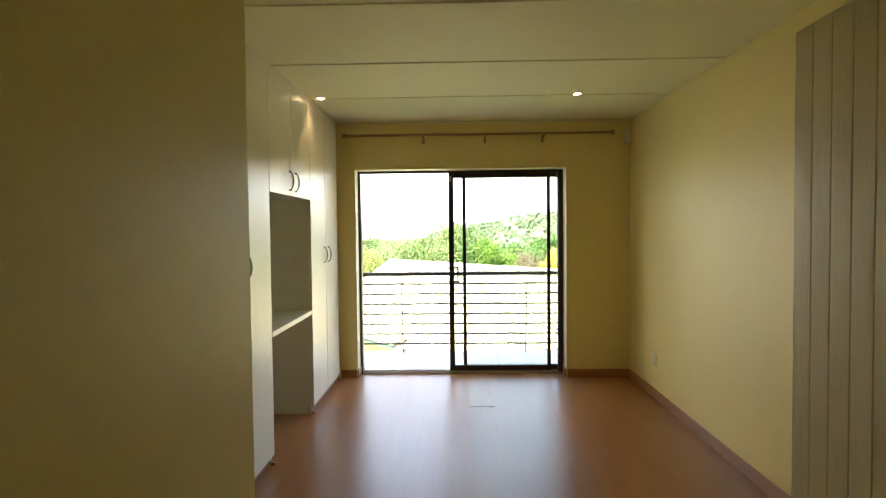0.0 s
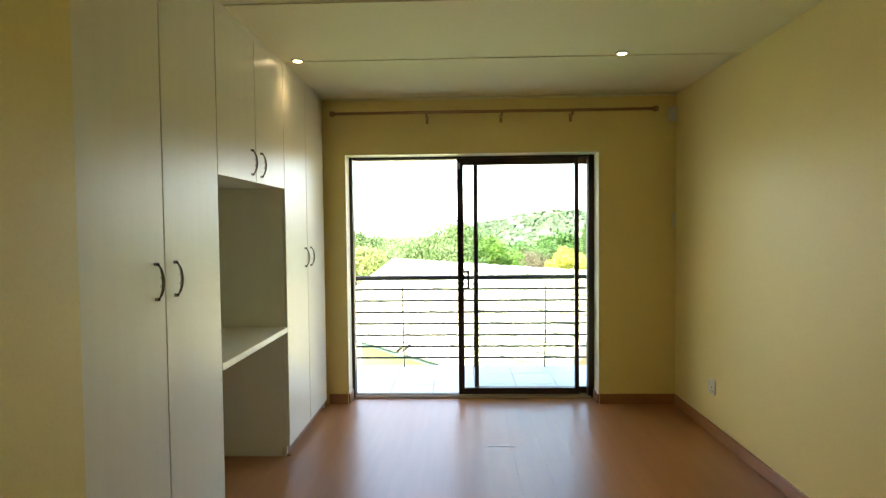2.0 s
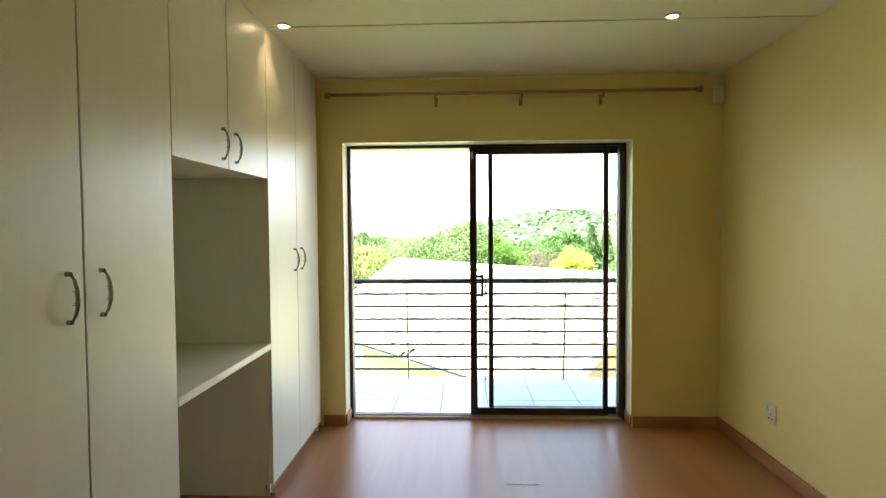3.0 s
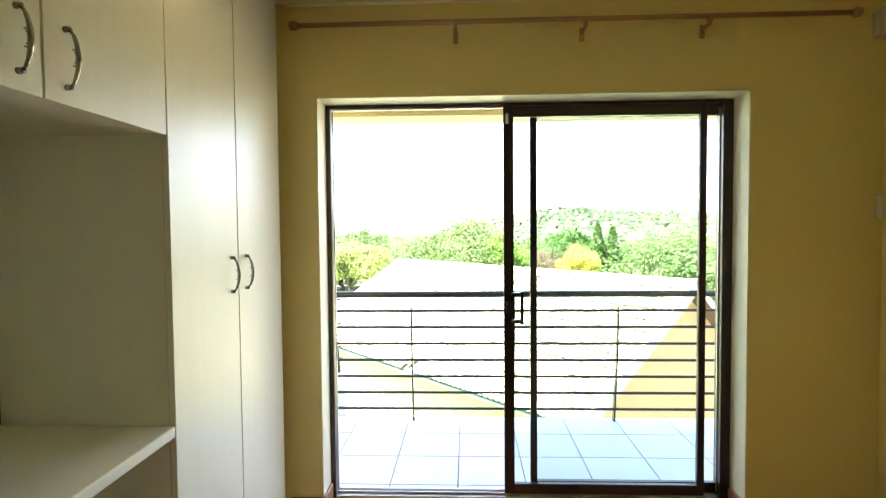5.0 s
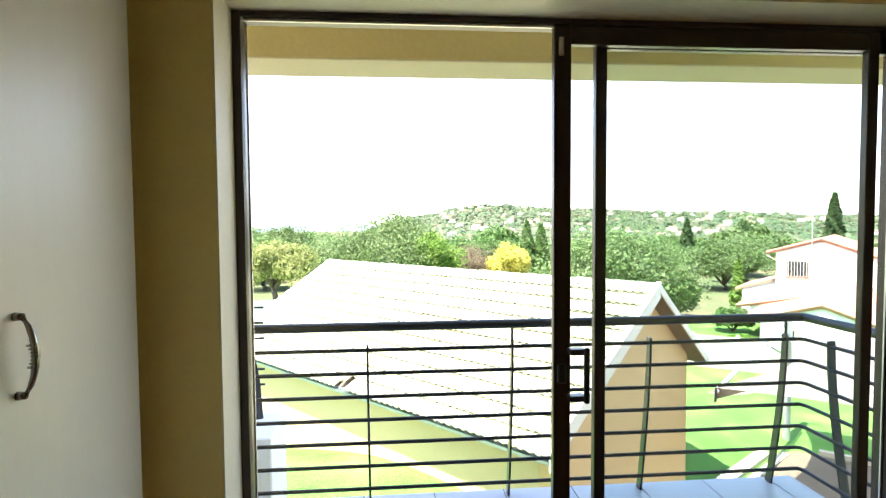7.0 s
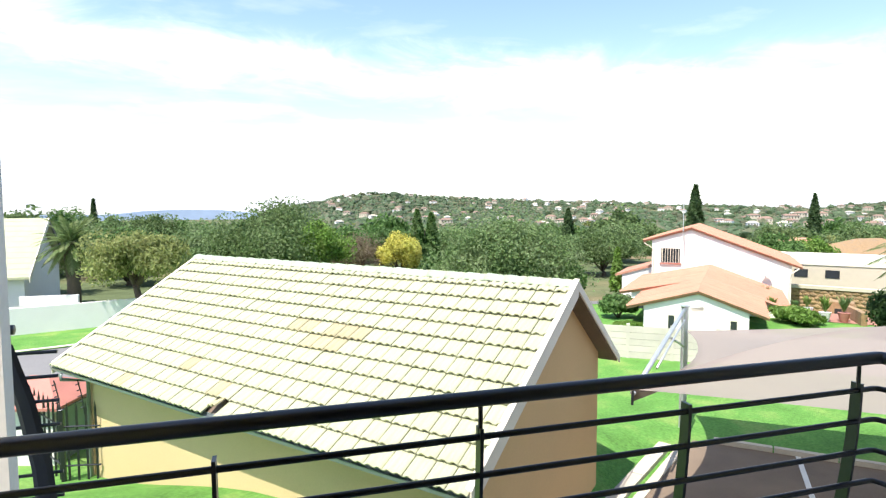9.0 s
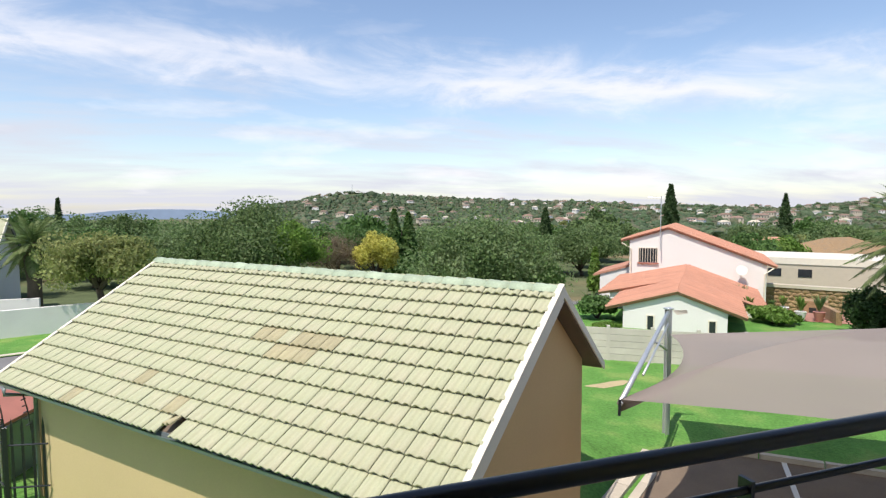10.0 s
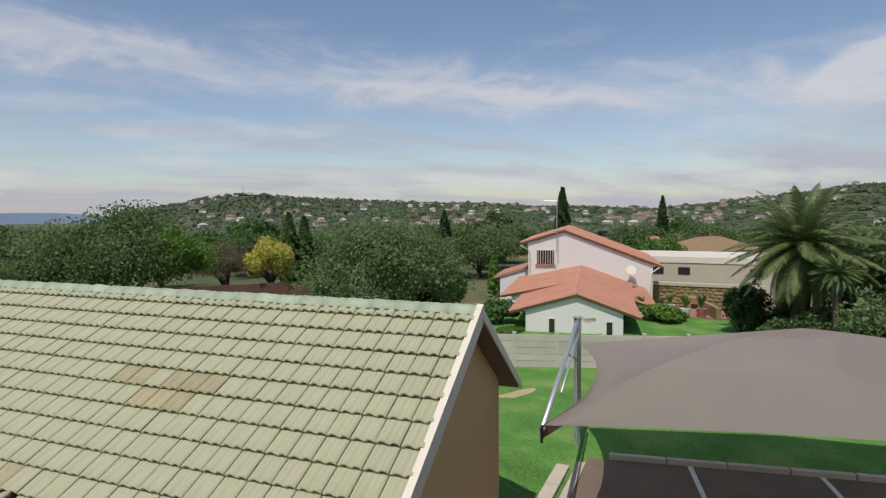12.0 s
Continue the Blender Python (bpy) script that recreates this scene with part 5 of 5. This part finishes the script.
def frond_mesh(length, seed, leaf, sag, wide=0.32):
    """One feather leaf: a bowed midrib with two ranks of narrow leaflets, along +x."""
    rng = np.random.default_rng(seed)
    V, F = [], []
    m = 64
    spine = lambda a: np.array((length * (a - 0.12 * sag * a * a), 0, length * (0.22 * a - 0.62 * sag * a * a)))
    for k in range(m):
        a = 0.10 + 0.9 * k / m
        p, q = spine(a), spine(min(1, a + 0.02))
        t = q - p
        t = t / (np.linalg.norm(t) + 1e-9)
        ll = length * wide * 0.5 * math.sin(math.pi * min(1, 0.12 + 0.92 * a)) ** 0.6
        for s in (-1, 1):
            d = t * 0.75 + np.array((0, s * 0.75, -0.28 + rng.uniform(-0.15, 0.25)))
            d = d / np.linalg.norm(d) * ll * rng.uniform(0.85, 1.1)
            w = t * length * 0.006
            o = len(V)
            V += [p - w, p + d * 0.5 - w * 1.2, p + d + np.array((0, 0, -0.06 * ll)), p + d * 0.5 + w * 1.2, p + w]
            F.append((o, o + 1, o + 2, o + 3, o + 4))
    for k in range(12):
        a, b = k / 12, (k + 1) / 12
        p, q = spine(a), spine(b)
        r = 0.03 * (1 - a) + 0.006
        o = len(V)
        V += [p + (0, r, 0), p + (0, -r, 0), q + (0, -r * 0.9, 0), q + (0, r * 0.9, 0), p + (0, 0, -r), q + (0, 0, -r)]
        F += [(o, o + 1, o + 2, o + 3), (o, o + 3, o + 5, o + 4), (o + 1, o + 4, o + 5, o + 2)]
    me = bpy.data.meshes.new("frond")
    me.from_pydata([tuple(v) for v in V], [], F)
    me.materials.append(leaf)
    return me


def palm(x, y, crown, length, label, seed, fronds=64, trunk=0.32, leaf=None, base=None, low=-55):
    r = random.Random(seed)
    g = land(x, y) if base is None else base
    ob = empty("palm_tree", x, y, g)
    bm = tube([(x, y, g - 0.2), (x + 0.04, y, (g + crown) / 2), (x, y, crown - 0.1), (x, y, crown + 0.25)], [trunk * 1.15, trunk, trunk * 1.35, trunk * 0.7], 12)
    part("trunk", bm, BARK, ob, "rough brown palm trunk", True)
    meshes = [frond_mesh(length * s, seed + k, leaf or LEAF_PALM, sag) for k, (s, sag) in enumerate(((1, 0.75), (0.95, 0.95), (1.05, 0.6), (0.9, 1.15)))]
    for k in range(fronds):
        a = k / fronds
        tilt = 82 - (82 - low) * a ** 0.85 + r.uniform(-7, 7)
        f = new("frond", meshes[min(3, int(a * 3.4 + r.uniform(0, 0.8)))])
        f.parent, f.matrix_parent_inverse = ob, ob.matrix_world.inverted()
        f.matrix_world = Matrix.Translation((x, y, crown + 0.1)) @ pose(0, 0, 0, 0, 0, k * 137.5 + r.uniform(-10, 10)) @ pose(0, 0, 0, r.uniform(-12, 12), -tilt * 0.92, 0)
    return tagged(ob, label, "palm tree")


tree("tree", -6.9, 37.0, 0.95, 2.7, "olive-green round tree by the street wall", LEAF_OLIVE, 11, 18000, 0.095, base=-4.0, trunk=0.17, bottom=0.30, droop=0.4, lobes=46)
tree("tree", -0.6, 52.6, 2.5, 5.0, "large dark green tree behind the outbuilding", LEAF_DARK, 12, 36000, 0.125, trunk=0.4, lobes=60, bottom=0.03, second=(LEAF_BRIGHT, 0.14, (0.72, -0.3, 0.0)))
tree("tree", -7.6, 58.0, 0.3, 3.2, "grey-green tree in the second row", LEAF_GREY, 13, 11000, 0.13, trunk=0.25, bottom=0.05, lobes=34)
tree("tree", 7.2, 60.0, -0.5, 3.6, "dry brownish bare-twigged tree", LEAF_BROWN, 14, 9000, 0.15, trunk=0.2, bottom=0.02, slim=0.16, lobes=34)
tree("tree", 10.8, 57.5, -0.35, 2.3, "bright yellow-leaved round tree", LEAF_YELLOW, 15, 12000, 0.12, trunk=0.2, bottom=0.12, lobes=44)
cypress(14.6, 63.7, 1.5, 1.7, "broad two-tipped green cypress behind the yellow tree", 16, n=9000, leaf=LEAF_MID, tips=2)
tree("tree", 13.9, 40.2, 1.75, 5.0, "large grey-green tree behind the outbuilding roof", LEAF_GREY, 17, 42000, 0.10, base=-5.9, trunk=0.35, lobes=80, bottom=0.02, second=(LEAF_MID, 0.5, (0.35, -0.5, -0.3)))
tree("tree", 33.2, 59.0, 0.1, 4.4, "dark green tree behind the white house", LEAF_DARK, 18, 13000, 0.15, bottom=0.03, lobes=40)
tree("tree", 27.0, 61.0, -0.1, 4.4, "mixed green tree beside the drive", LEAF_GREY, 19, 13000, 0.15, bottom=0.03, lobes=40)
tree("tree", 21.5, 58.0, -0.6, 3.8, "dense green tree beyond the garden", LEAF_MID, 36, 12000, 0.15, bottom=0.03, lobes=36)
cypress(38.6, 76.7, 1.6, 1.6, "slim dark conifer above the tree line", 20)
cypress(48.7, 63.7, 4.4, 1.7, "tall dark cypress behind the white house", 21, n=4500)
cypress(76.3, 71.2, 3.7, 1.6, "tall slim cypress in the distance", 22)
cypress(26.2, 46.0, -1.6, 0.65, "small bright green conifer beside the house", 23, leaf=LEAF_BRIGHT, n=1600)
tree("shrub", 16.1, 30.6, -2.6, 1.0, "leafy green shrub beside the white house", LEAF_MID, 24, 4200, 0.10, trunk=0.06, bottom=0.0, lobes=26, category="shrub")
tree("shrub", 15.3, 28.6, -3.7, 0.7, "low light green shrub by the house corner", LEAF_BRIGHT, 25, 2200, 0.09, trunk=0.05, bottom=0.0, category="shrub")
tree("shrub", 23.2, 26.8, -3.05, 1.2, "dense bright green shrub by the patio", LEAF_BRIGHT, 26, 5200, 0.10, trunk=0.07, bottom=0.0, lobes=26, category="shrub")
palm(24.6, 20.9, -0.05, 3.3, "big date palm with a full drooping crown", 27, 92, 0.34, low=-58, base=-4.6)
palm(-13.4, 49.0, -0.7, 2.6, "dusty date palm behind the boundary wall", 28, 70, 0.4, low=-75)
palm(22.7, 18.6, -0.9, 1.0, "spiky yucca with strap leaves", 29, 80, 0.12, LEAF_GREY, low=-40, base=-4.2)
palm(19.6, 36.5, -4.4, 1.1, "small spiky palm by the drive", 30, 30, 0.12, LEAF_GREY)
tree("shrub", 23.8, 22.8, -1.25, 1.0, "dark clipped round shrub under the palm", LEAF_CYPRESS, 31, 6000, 0.08, base=-4.6, trunk=0.1, bottom=0.06, lobes=30, category="shrub")
for k, (x, y, t, h, m) in enumerate(((22.6, 20.6, -2.5, 1.0, LEAF_DARK), (23.2, 19.2, -2.0, 1.2, LEAF_DARK), (22.2, 16.8, -0.9, 1.8, LEAF_GREY), (23.8, 16.0, -0.7, 2.2, LEAF_DARK), (21.4, 15.4, -2.5, 1.2, LEAF_BRIGHT), (25.5, 18.6, -1.4, 1.8, LEAF_DARK), (25.6, 21.8, -2.2, 1.3, LEAF_DARK), (24.2, 22.2, -3.3, 0.8, LEAF_MID), (26.8, 20.0, -1.6, 1.6, LEAF_MID))):
    tree("shrub", x, y, t, h, "garden shrub in the bed below the palm", m, 40 + k, 4200, 0.10, base=-4.4, trunk=0.06, bottom=0.0, lobes=26, category="shrub")
for k, (x, y, t, h, m) in enumerate(((27.5, 16.0, 2.0, 3.0, LEAF_DARK), (31, 20, 1.6, 3.2, LEAF_DARK), (44, 47, -0.6, 2.8, LEAF_MID), (51, 50, -0.9, 2.6, LEAF_BRIGHT), (66, 55, 0.4, 4.4, LEAF_GREY), (60, 62, 0.0, 4.0, LEAF_DARK), (72, 50, 0.8, 4.5, LEAF_DARK), (-28, 76, 2.4, 5.0, LEAF_DARK), (-23.5, 80, 2.2, 4.6, LEAF_MID), (-18.5, 74, 1.9, 4.8, LEAF_GREY), (-15, 82, 1.7, 4.4, LEAF_DARK), (-33, 70, 2.6, 5.0, LEAF_MID), (-11, 84, 1.1, 4.2, LEAF_MID), (-20, 60, 0.4, 4.0, LEAF_DARK), (-14, 66, 0.0, 4.2, LEAF_MID), (20, 72, -0.2, 4.4, LEAF_GREY), (-24, 44, -1.2, 2.2, LEAF_OLIVE), (2.5, 66, -0.4, 4.6, LEAF_DARK), (40, 66, 0.3, 4.2, LEAF_GREY), (12, 75, 0.0, 4.4, LEAF_MID), (-8, 70, 0.6, 4.6, LEAF_GREY))):
    tree("tree", x, y, t, h, "green tree in a neighbouring garden", m, 60 + k, 9000, 0.16, trunk=0.25, bottom=0.03, lobes=36)

cypress(-20.5, 80, 2.9, 0.9, "slim dark conifer among the western trees", 33, n=1800)

# the suburb: a few kinds of tree set out many times over the valley and hills
kinds = []
for k, (m, half, h) in enumerate(((LEAF_DARK, 3.6, 6.5), (LEAF_GREY, 3.4, 5.8), (LEAF_MID, 3.8, 6.2), (LEAF_OLIVE, 3.2, 5.2))):
    t = tree("tree", 0, 0, h, half, "garden tree of the far suburb", m, 90 + k, 2600, 0.28, base=0, trunk=0.25, lobes=24, bottom=0.02)
    kinds.append(t)
rt = random.Random(3)
placed = 0
while placed < 330:
    az, r = radians(rt.uniform(-34, 66)), 85 * (520 / 85) ** rt.random()
    x, y = r * math.sin(az), r * math.cos(az)
    s = rt.uniform(0.7, 1.25)
    c = kinds[rt.randrange(4)]
    t = copy_thing(c, pose(x, y, land(x, y) - 0.3, 0, 0, rt.uniform(0, 360)))
    t.scale = (s * rt.uniform(0.9, 1.3), s * rt.uniform(0.9, 1.3), s * rt.uniform(0.75, 1.1))
    tagged(t, group="suburb trees")
    placed += 1
for t in kinds:
    t.location = (30 * math.sin(kinds.index(t) * 0.5) + 40, 130 + 9 * kinds.index(t), land(45, 140))

# woods on the hills: uncountable clumps
V, F = [], []
ico = bmesh.new()
bmesh.ops.create_icosphere(ico, subdivisions=1, radius=1)
ico.verts.ensure_lookup_table()
iv = np.array([v.co[:] for v in ico.verts])
jf = [tuple(v.index for v in f.verts) for f in ico.faces]
ico.free()
rg = np.random.default_rng(4)
woods = {0: ([], []), 1: ([], []), 2: ([], [])}
for k in range(50000):
    az, r = radians(rg.uniform(-28, 72)), 360 * (1500 / 360) ** rg.uniform(0, 1)
    x, y = r * math.sin(az), r * math.cos(az)
    if noise.noise(Vector((x * 0.008, y * 0.008, 7))) < -0.32:
        continue
    if abs(math.degrees(az) - 7.3) < 1.0 and 1120 < r < 1270:
        continue
    s = 1.55 * rg.lognormal(0, 0.35) * (1 + r / 2200)
    VV, FF = woods[int(rg.integers(0, 3))]
    v = iv * (1 + rg.uniform(-0.3, 0.3, (len(iv), 1))) * np.array((s, s, s * rg.uniform(0.65, 1.1))) + (x, y, land(x, y) + s * 0.4)
    o = len(VV)
    VV.extend(map(tuple, v))
    FF.extend(tuple(i + o for i in f) for f in jf)
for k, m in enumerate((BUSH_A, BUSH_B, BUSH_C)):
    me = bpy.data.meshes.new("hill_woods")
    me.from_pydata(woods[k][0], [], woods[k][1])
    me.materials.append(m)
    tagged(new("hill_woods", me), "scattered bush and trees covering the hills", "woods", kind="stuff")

# far houses on the hill
def far_house(w, d, h, wall, roof_m, label):
    f = empty("house", 0, 0, 0)
    part("wall", box(-w / 2, -d / 2, -3, w / 2, d / 2, h), wall, f)
    b = bmesh.new()
    e = [b.verts.new(p) for p in ((-w / 2 - 0.6, -d / 2 - 0.6, h), (w / 2 + 0.6, -d / 2 - 0.6, h), (w / 2 + 0.6, d / 2 + 0.6, h), (-w / 2 - 0.6, d / 2 + 0.6, h))]
    r = [b.verts.new((-w * 0.22, 0, h * 1.5)), b.verts.new((w * 0.22, 0, h * 1.5))]
    for fc in ((e[0], e[1], r[1], r[0]), (e[1], e[2], r[1]), (e[2], e[3], r[0], r[1]), (e[3], e[0], r[0]), tuple(e[::-1])):
        b.faces.new(fc)
    part("roof", b, roof_m, f)
    for k in range(4):
        x = -w / 2 + (k + 0.5) * w / 4
        part("window", box(x - 0.6, -d / 2 - 0.06, h * 0.3, x + 0.6, -d / 2 + 0.02, h * 0.75), DARK_GLASS, f)
    return tagged(f, label, "house", "houses on the hill")


protos = [far_house(14, 9, 4.5, HOUSE_WHITE, BROWN_ROOF, "far white house with brown roof on the hill"), far_house(17, 9, 6, BEIGE, BROWN_ROOF, "far beige house with brown roof on the hill"), far_house(12, 10, 5, HOUSE_WHITE, CONCRETE, "far white house with pale roof on the hill"), far_house(12, 8, 5, BEIGE, BROWN_ROOF, "far tan house among the hillside trees")]
for k in range(190):
    az, r = radians(2 + 64 * rt.random() ** 0.8), 420 * (1290 / 420) ** (rt.random() ** 0.7)
    x, y = r * math.sin(az), r * math.cos(az)
    m = pose(x, y, land(x, y) + rt.uniform(1.5, 4), 0, 0, -math.degrees(az) + rt.uniform(-40, 40))
    if k < 4:
        protos[k].matrix_world = m @ Matrix.Diagonal((0.62, 0.62, 0.62, 1))
    else:
        copy_thing(protos[k % 4], m).scale = (rt.uniform(0.4, 0.75), rt.uniform(0.45, 0.65), rt.uniform(0.4, 0.62))
mast = part("radio_mast", tube([(212, 1268, land(212, 1268)), (212, 1268, land(212, 1268) + 20)], [0.8, 0.4], 6), GALV)
tagged(mast, "thin radio mast on top of the hill", "mast")

# a far ridge on the skyline; its blue is haze put into the colour
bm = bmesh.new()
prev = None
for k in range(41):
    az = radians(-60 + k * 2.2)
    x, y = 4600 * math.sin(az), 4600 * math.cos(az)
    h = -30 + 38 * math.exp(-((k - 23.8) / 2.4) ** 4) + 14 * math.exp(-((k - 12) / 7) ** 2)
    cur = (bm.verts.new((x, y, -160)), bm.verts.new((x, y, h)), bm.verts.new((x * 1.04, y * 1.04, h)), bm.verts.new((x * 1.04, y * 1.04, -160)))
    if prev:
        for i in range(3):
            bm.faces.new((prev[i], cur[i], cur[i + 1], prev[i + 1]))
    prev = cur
structure("backdrop", bm, HAZE_HILL, "flat-topped ridge on the horizon with blue haze in its colour", "backdrop")

# ---------------------------------------------------------------- pieces: balcony tiles and roof tiles
tile_meshes = {}
for i in range(-6, 7):
    for j in range(-3, 2):
        x0, x1 = max(-0.47 + i * 0.413, -2.547), min(-0.47 + (i + 1) * 0.413, 2.178)
        y0, y1 = max(7.585 + (j - 0) * 0.425, OUT + 0.004), min(7.585 + (j + 1) * 0.425, 7.952)
        if x1 - x0 < 0.03 or y1 - y0 < 0.03:
            continue
        key = (round(x1 - x0, 3), round(y1 - y0, 3))
        if key not in tile_meshes:
            me = bpy.data.meshes.new("floor_tile")
            b = box(0.0035, 0.0035, -0.006, key[0] - 0.0035, key[1] - 0.0035, 0.0, 0.0012)
            b.to_mesh(me)
            b.free()
            me.materials.append(TILE)
            tile_meshes[key] = me
        t = new("floor_tile", tile_meshes[key])
        t.parent = grout
        t.location = (x0, y0, ZB)

# concrete double-roll tiles in twelve courses, the top one cut under the ridge
slope = Vector((NEAR.x * math.cos(PN), NEAR.y * math.cos(PN), -math.sin(PN)))
up = ALONG.cross(slope).normalized()
if up.z < 0:
    up = -up
COURSES, GAUGE, WIDE, FIRST = 12, 0.3235, 0.2915, -0.0885


def roll(a):
    """Height across a tile of a in 0..1: two flat pans and two rounded rolls."""
    return 0.0145 * min(1.0, max(0.0, 0.5 - 0.8 * math.cos(4 * math.pi * a + 0.6)))


def tile_mesh(mat):
    """One tile, lifted at its lower end where it laps the next course."""
    b = bmesh.new()
    n = 16
    top, bot = [], []
    w = WIDE - 0.009
    for k in range(n + 1):
        a = k / n
        h = roll(a)
        top.append((b.verts.new((a * w, 0.0, h * 0.5)), b.verts.new((a * w, GAUGE + 0.032, h * 2.3 + 0.040)), b.verts.new((a * w, GAUGE + 0.036, h * 2.3 + 0.034))))
        bot.append((b.verts.new((a * w, 0.0, h * 0.5 - 0.012)), b.verts.new((a * w, GAUGE + 0.034, h * 2.3 + 0.012))))
    for k in range(n):
        f = b.faces.new((top[k][0], top[k + 1][0], top[k + 1][1], top[k][1]))
        f.smooth = True
        b.faces.new((top[k][1], top[k + 1][1], top[k + 1][2], top[k][2]))
        b.faces.new((top[k][2], top[k + 1][2], bot[k + 1][1], bot[k][1]))
        b.faces.new((bot[k][0], bot[k][1], bot[k + 1][1], bot[k + 1][0]))
    for e in (0, n):
        b.faces.new((top[e][0], top[e][1], top[e][2], bot[e][1], bot[e][0]))
    me = bpy.data.meshes.new("roof_tile")
    bmesh.ops.recalc_face_normals(b, faces=b.faces[:])
    b.to_mesh(me)
    b.free()
    me.materials.append(mat)
    return me


good, worn = tile_mesh(ROOF_TILE), tile_mesh(ROOF_OLD)
rng = random.Random(5)
base_m = Matrix((slope.cross(up), slope, up)).transposed().to_4x4()
shift = 0.0 if slope.cross(up).dot(-ALONG) > 0 else WIDE
rest = []
per_row = int(LONG / WIDE)
for c in range(COURSES):
    for k in range(per_row):
        a = k * WIDE
        if c == COURSES - 1 and k == 15:
            continue
        p = ob_at(a + shift, 0, 0.0) + slope * (FIRST + c * GAUGE) + up * 0.004
        m = Matrix.Translation(p + up * rng.uniform(-0.003, 0.003)) @ base_m @ pose(0, 0, 0, rng.uniform(-0.4, 0.4), rng.uniform(-0.5, 0.5), rng.uniform(-0.5, 0.5))
        old = (c, k) in {(5, 10), (5, 11), (5, 12), (5, 14), (5, 15), (6, 11), (6, 12), (6, 13), (10, 16), (9, 20)} or rng.random() < 0.005
        if k < 25:
            t = new("roof_tile", worn if old else good)
            t.parent, t.matrix_parent_inverse, t.matrix_world = roof, roof.matrix_world.inverted(), m
        else:
            rest.append(m)
b = bmesh.new()
for m in rest:
    s = bmesh.new()
    s.from_mesh(good)
    s.transform(m)
    join(b, s)
tagged(part("roof_tiles", b, ROOF_TILE, roof), kind="stuff")
# slipped tile at the eave, tipped up out of its place
p = ob_at(15.25 * WIDE + shift, 0, 0) + slope * (FIRST + (COURSES - 1) * GAUGE + 0.02) + up * 0.05
t = new("roof_tile", worn)
t.parent, t.matrix_parent_inverse = roof, roof.matrix_world.inverted()
t.matrix_world = Matrix.Translation(p) @ base_m @ pose(0, 0, 0, 10, 9, 12) @ Matrix.Diagonal((0.6, 0.62, 1, 1))
# half-round ridge tiles
ridge_me = bpy.data.meshes.new("ridge_tile")
b = bmesh.new()
rows = []
for k in range(9):
    a = math.pi * (k / 8) * 0.86 + math.pi * 0.07
    rows.append((b.verts.new((0, math.cos(a) * 0.145, math.sin(a) * 0.10)), b.verts.new((0.40, math.cos(a) * 0.175, math.sin(a) * 0.128))))
rows_in = [(b.verts.new((v.co.x, v.co.y * 0.88, v.co.z - 0.015)), b.verts.new((w.co.x, w.co.y * 0.88, w.co.z - 0.015))) for v, w in rows]
for k in range(8):
    b.faces.new((rows[k][0], rows[k + 1][0], rows[k + 1][1], rows[k][1]))
    b.faces.new((rows[k][1], rows[k + 1][1], rows_in[k + 1][1], rows_in[k][1]))
    b.faces.new((rows[k][0], rows[k + 1][0], rows_in[k + 1][0], rows_in[k][0]))
bmesh.ops.recalc_face_normals(b, faces=b.faces[:])
for f in b.faces:
    f.smooth = True
b.to_mesh(ridge_me)
b.free()
ridge_me.materials.append(RIDGE)
rm = Matrix((-ALONG, NEAR, Vector((0, 0, 1)))).transposed().to_4x4()
for k in range(25):
    t = new("ridge_tile", ridge_me)
    t.parent, t.matrix_parent_inverse = roof, roof.matrix_world.inverted()
    t.matrix_world = Matrix.Translation(ob_at(k * 0.383 - 0.0, 0, -0.058 + rng.uniform(-0.004, 0.004))) @ rm @ pose(0, 0, 0, 0, rng.uniform(-1, 1), rng.uniform(-1, 1))
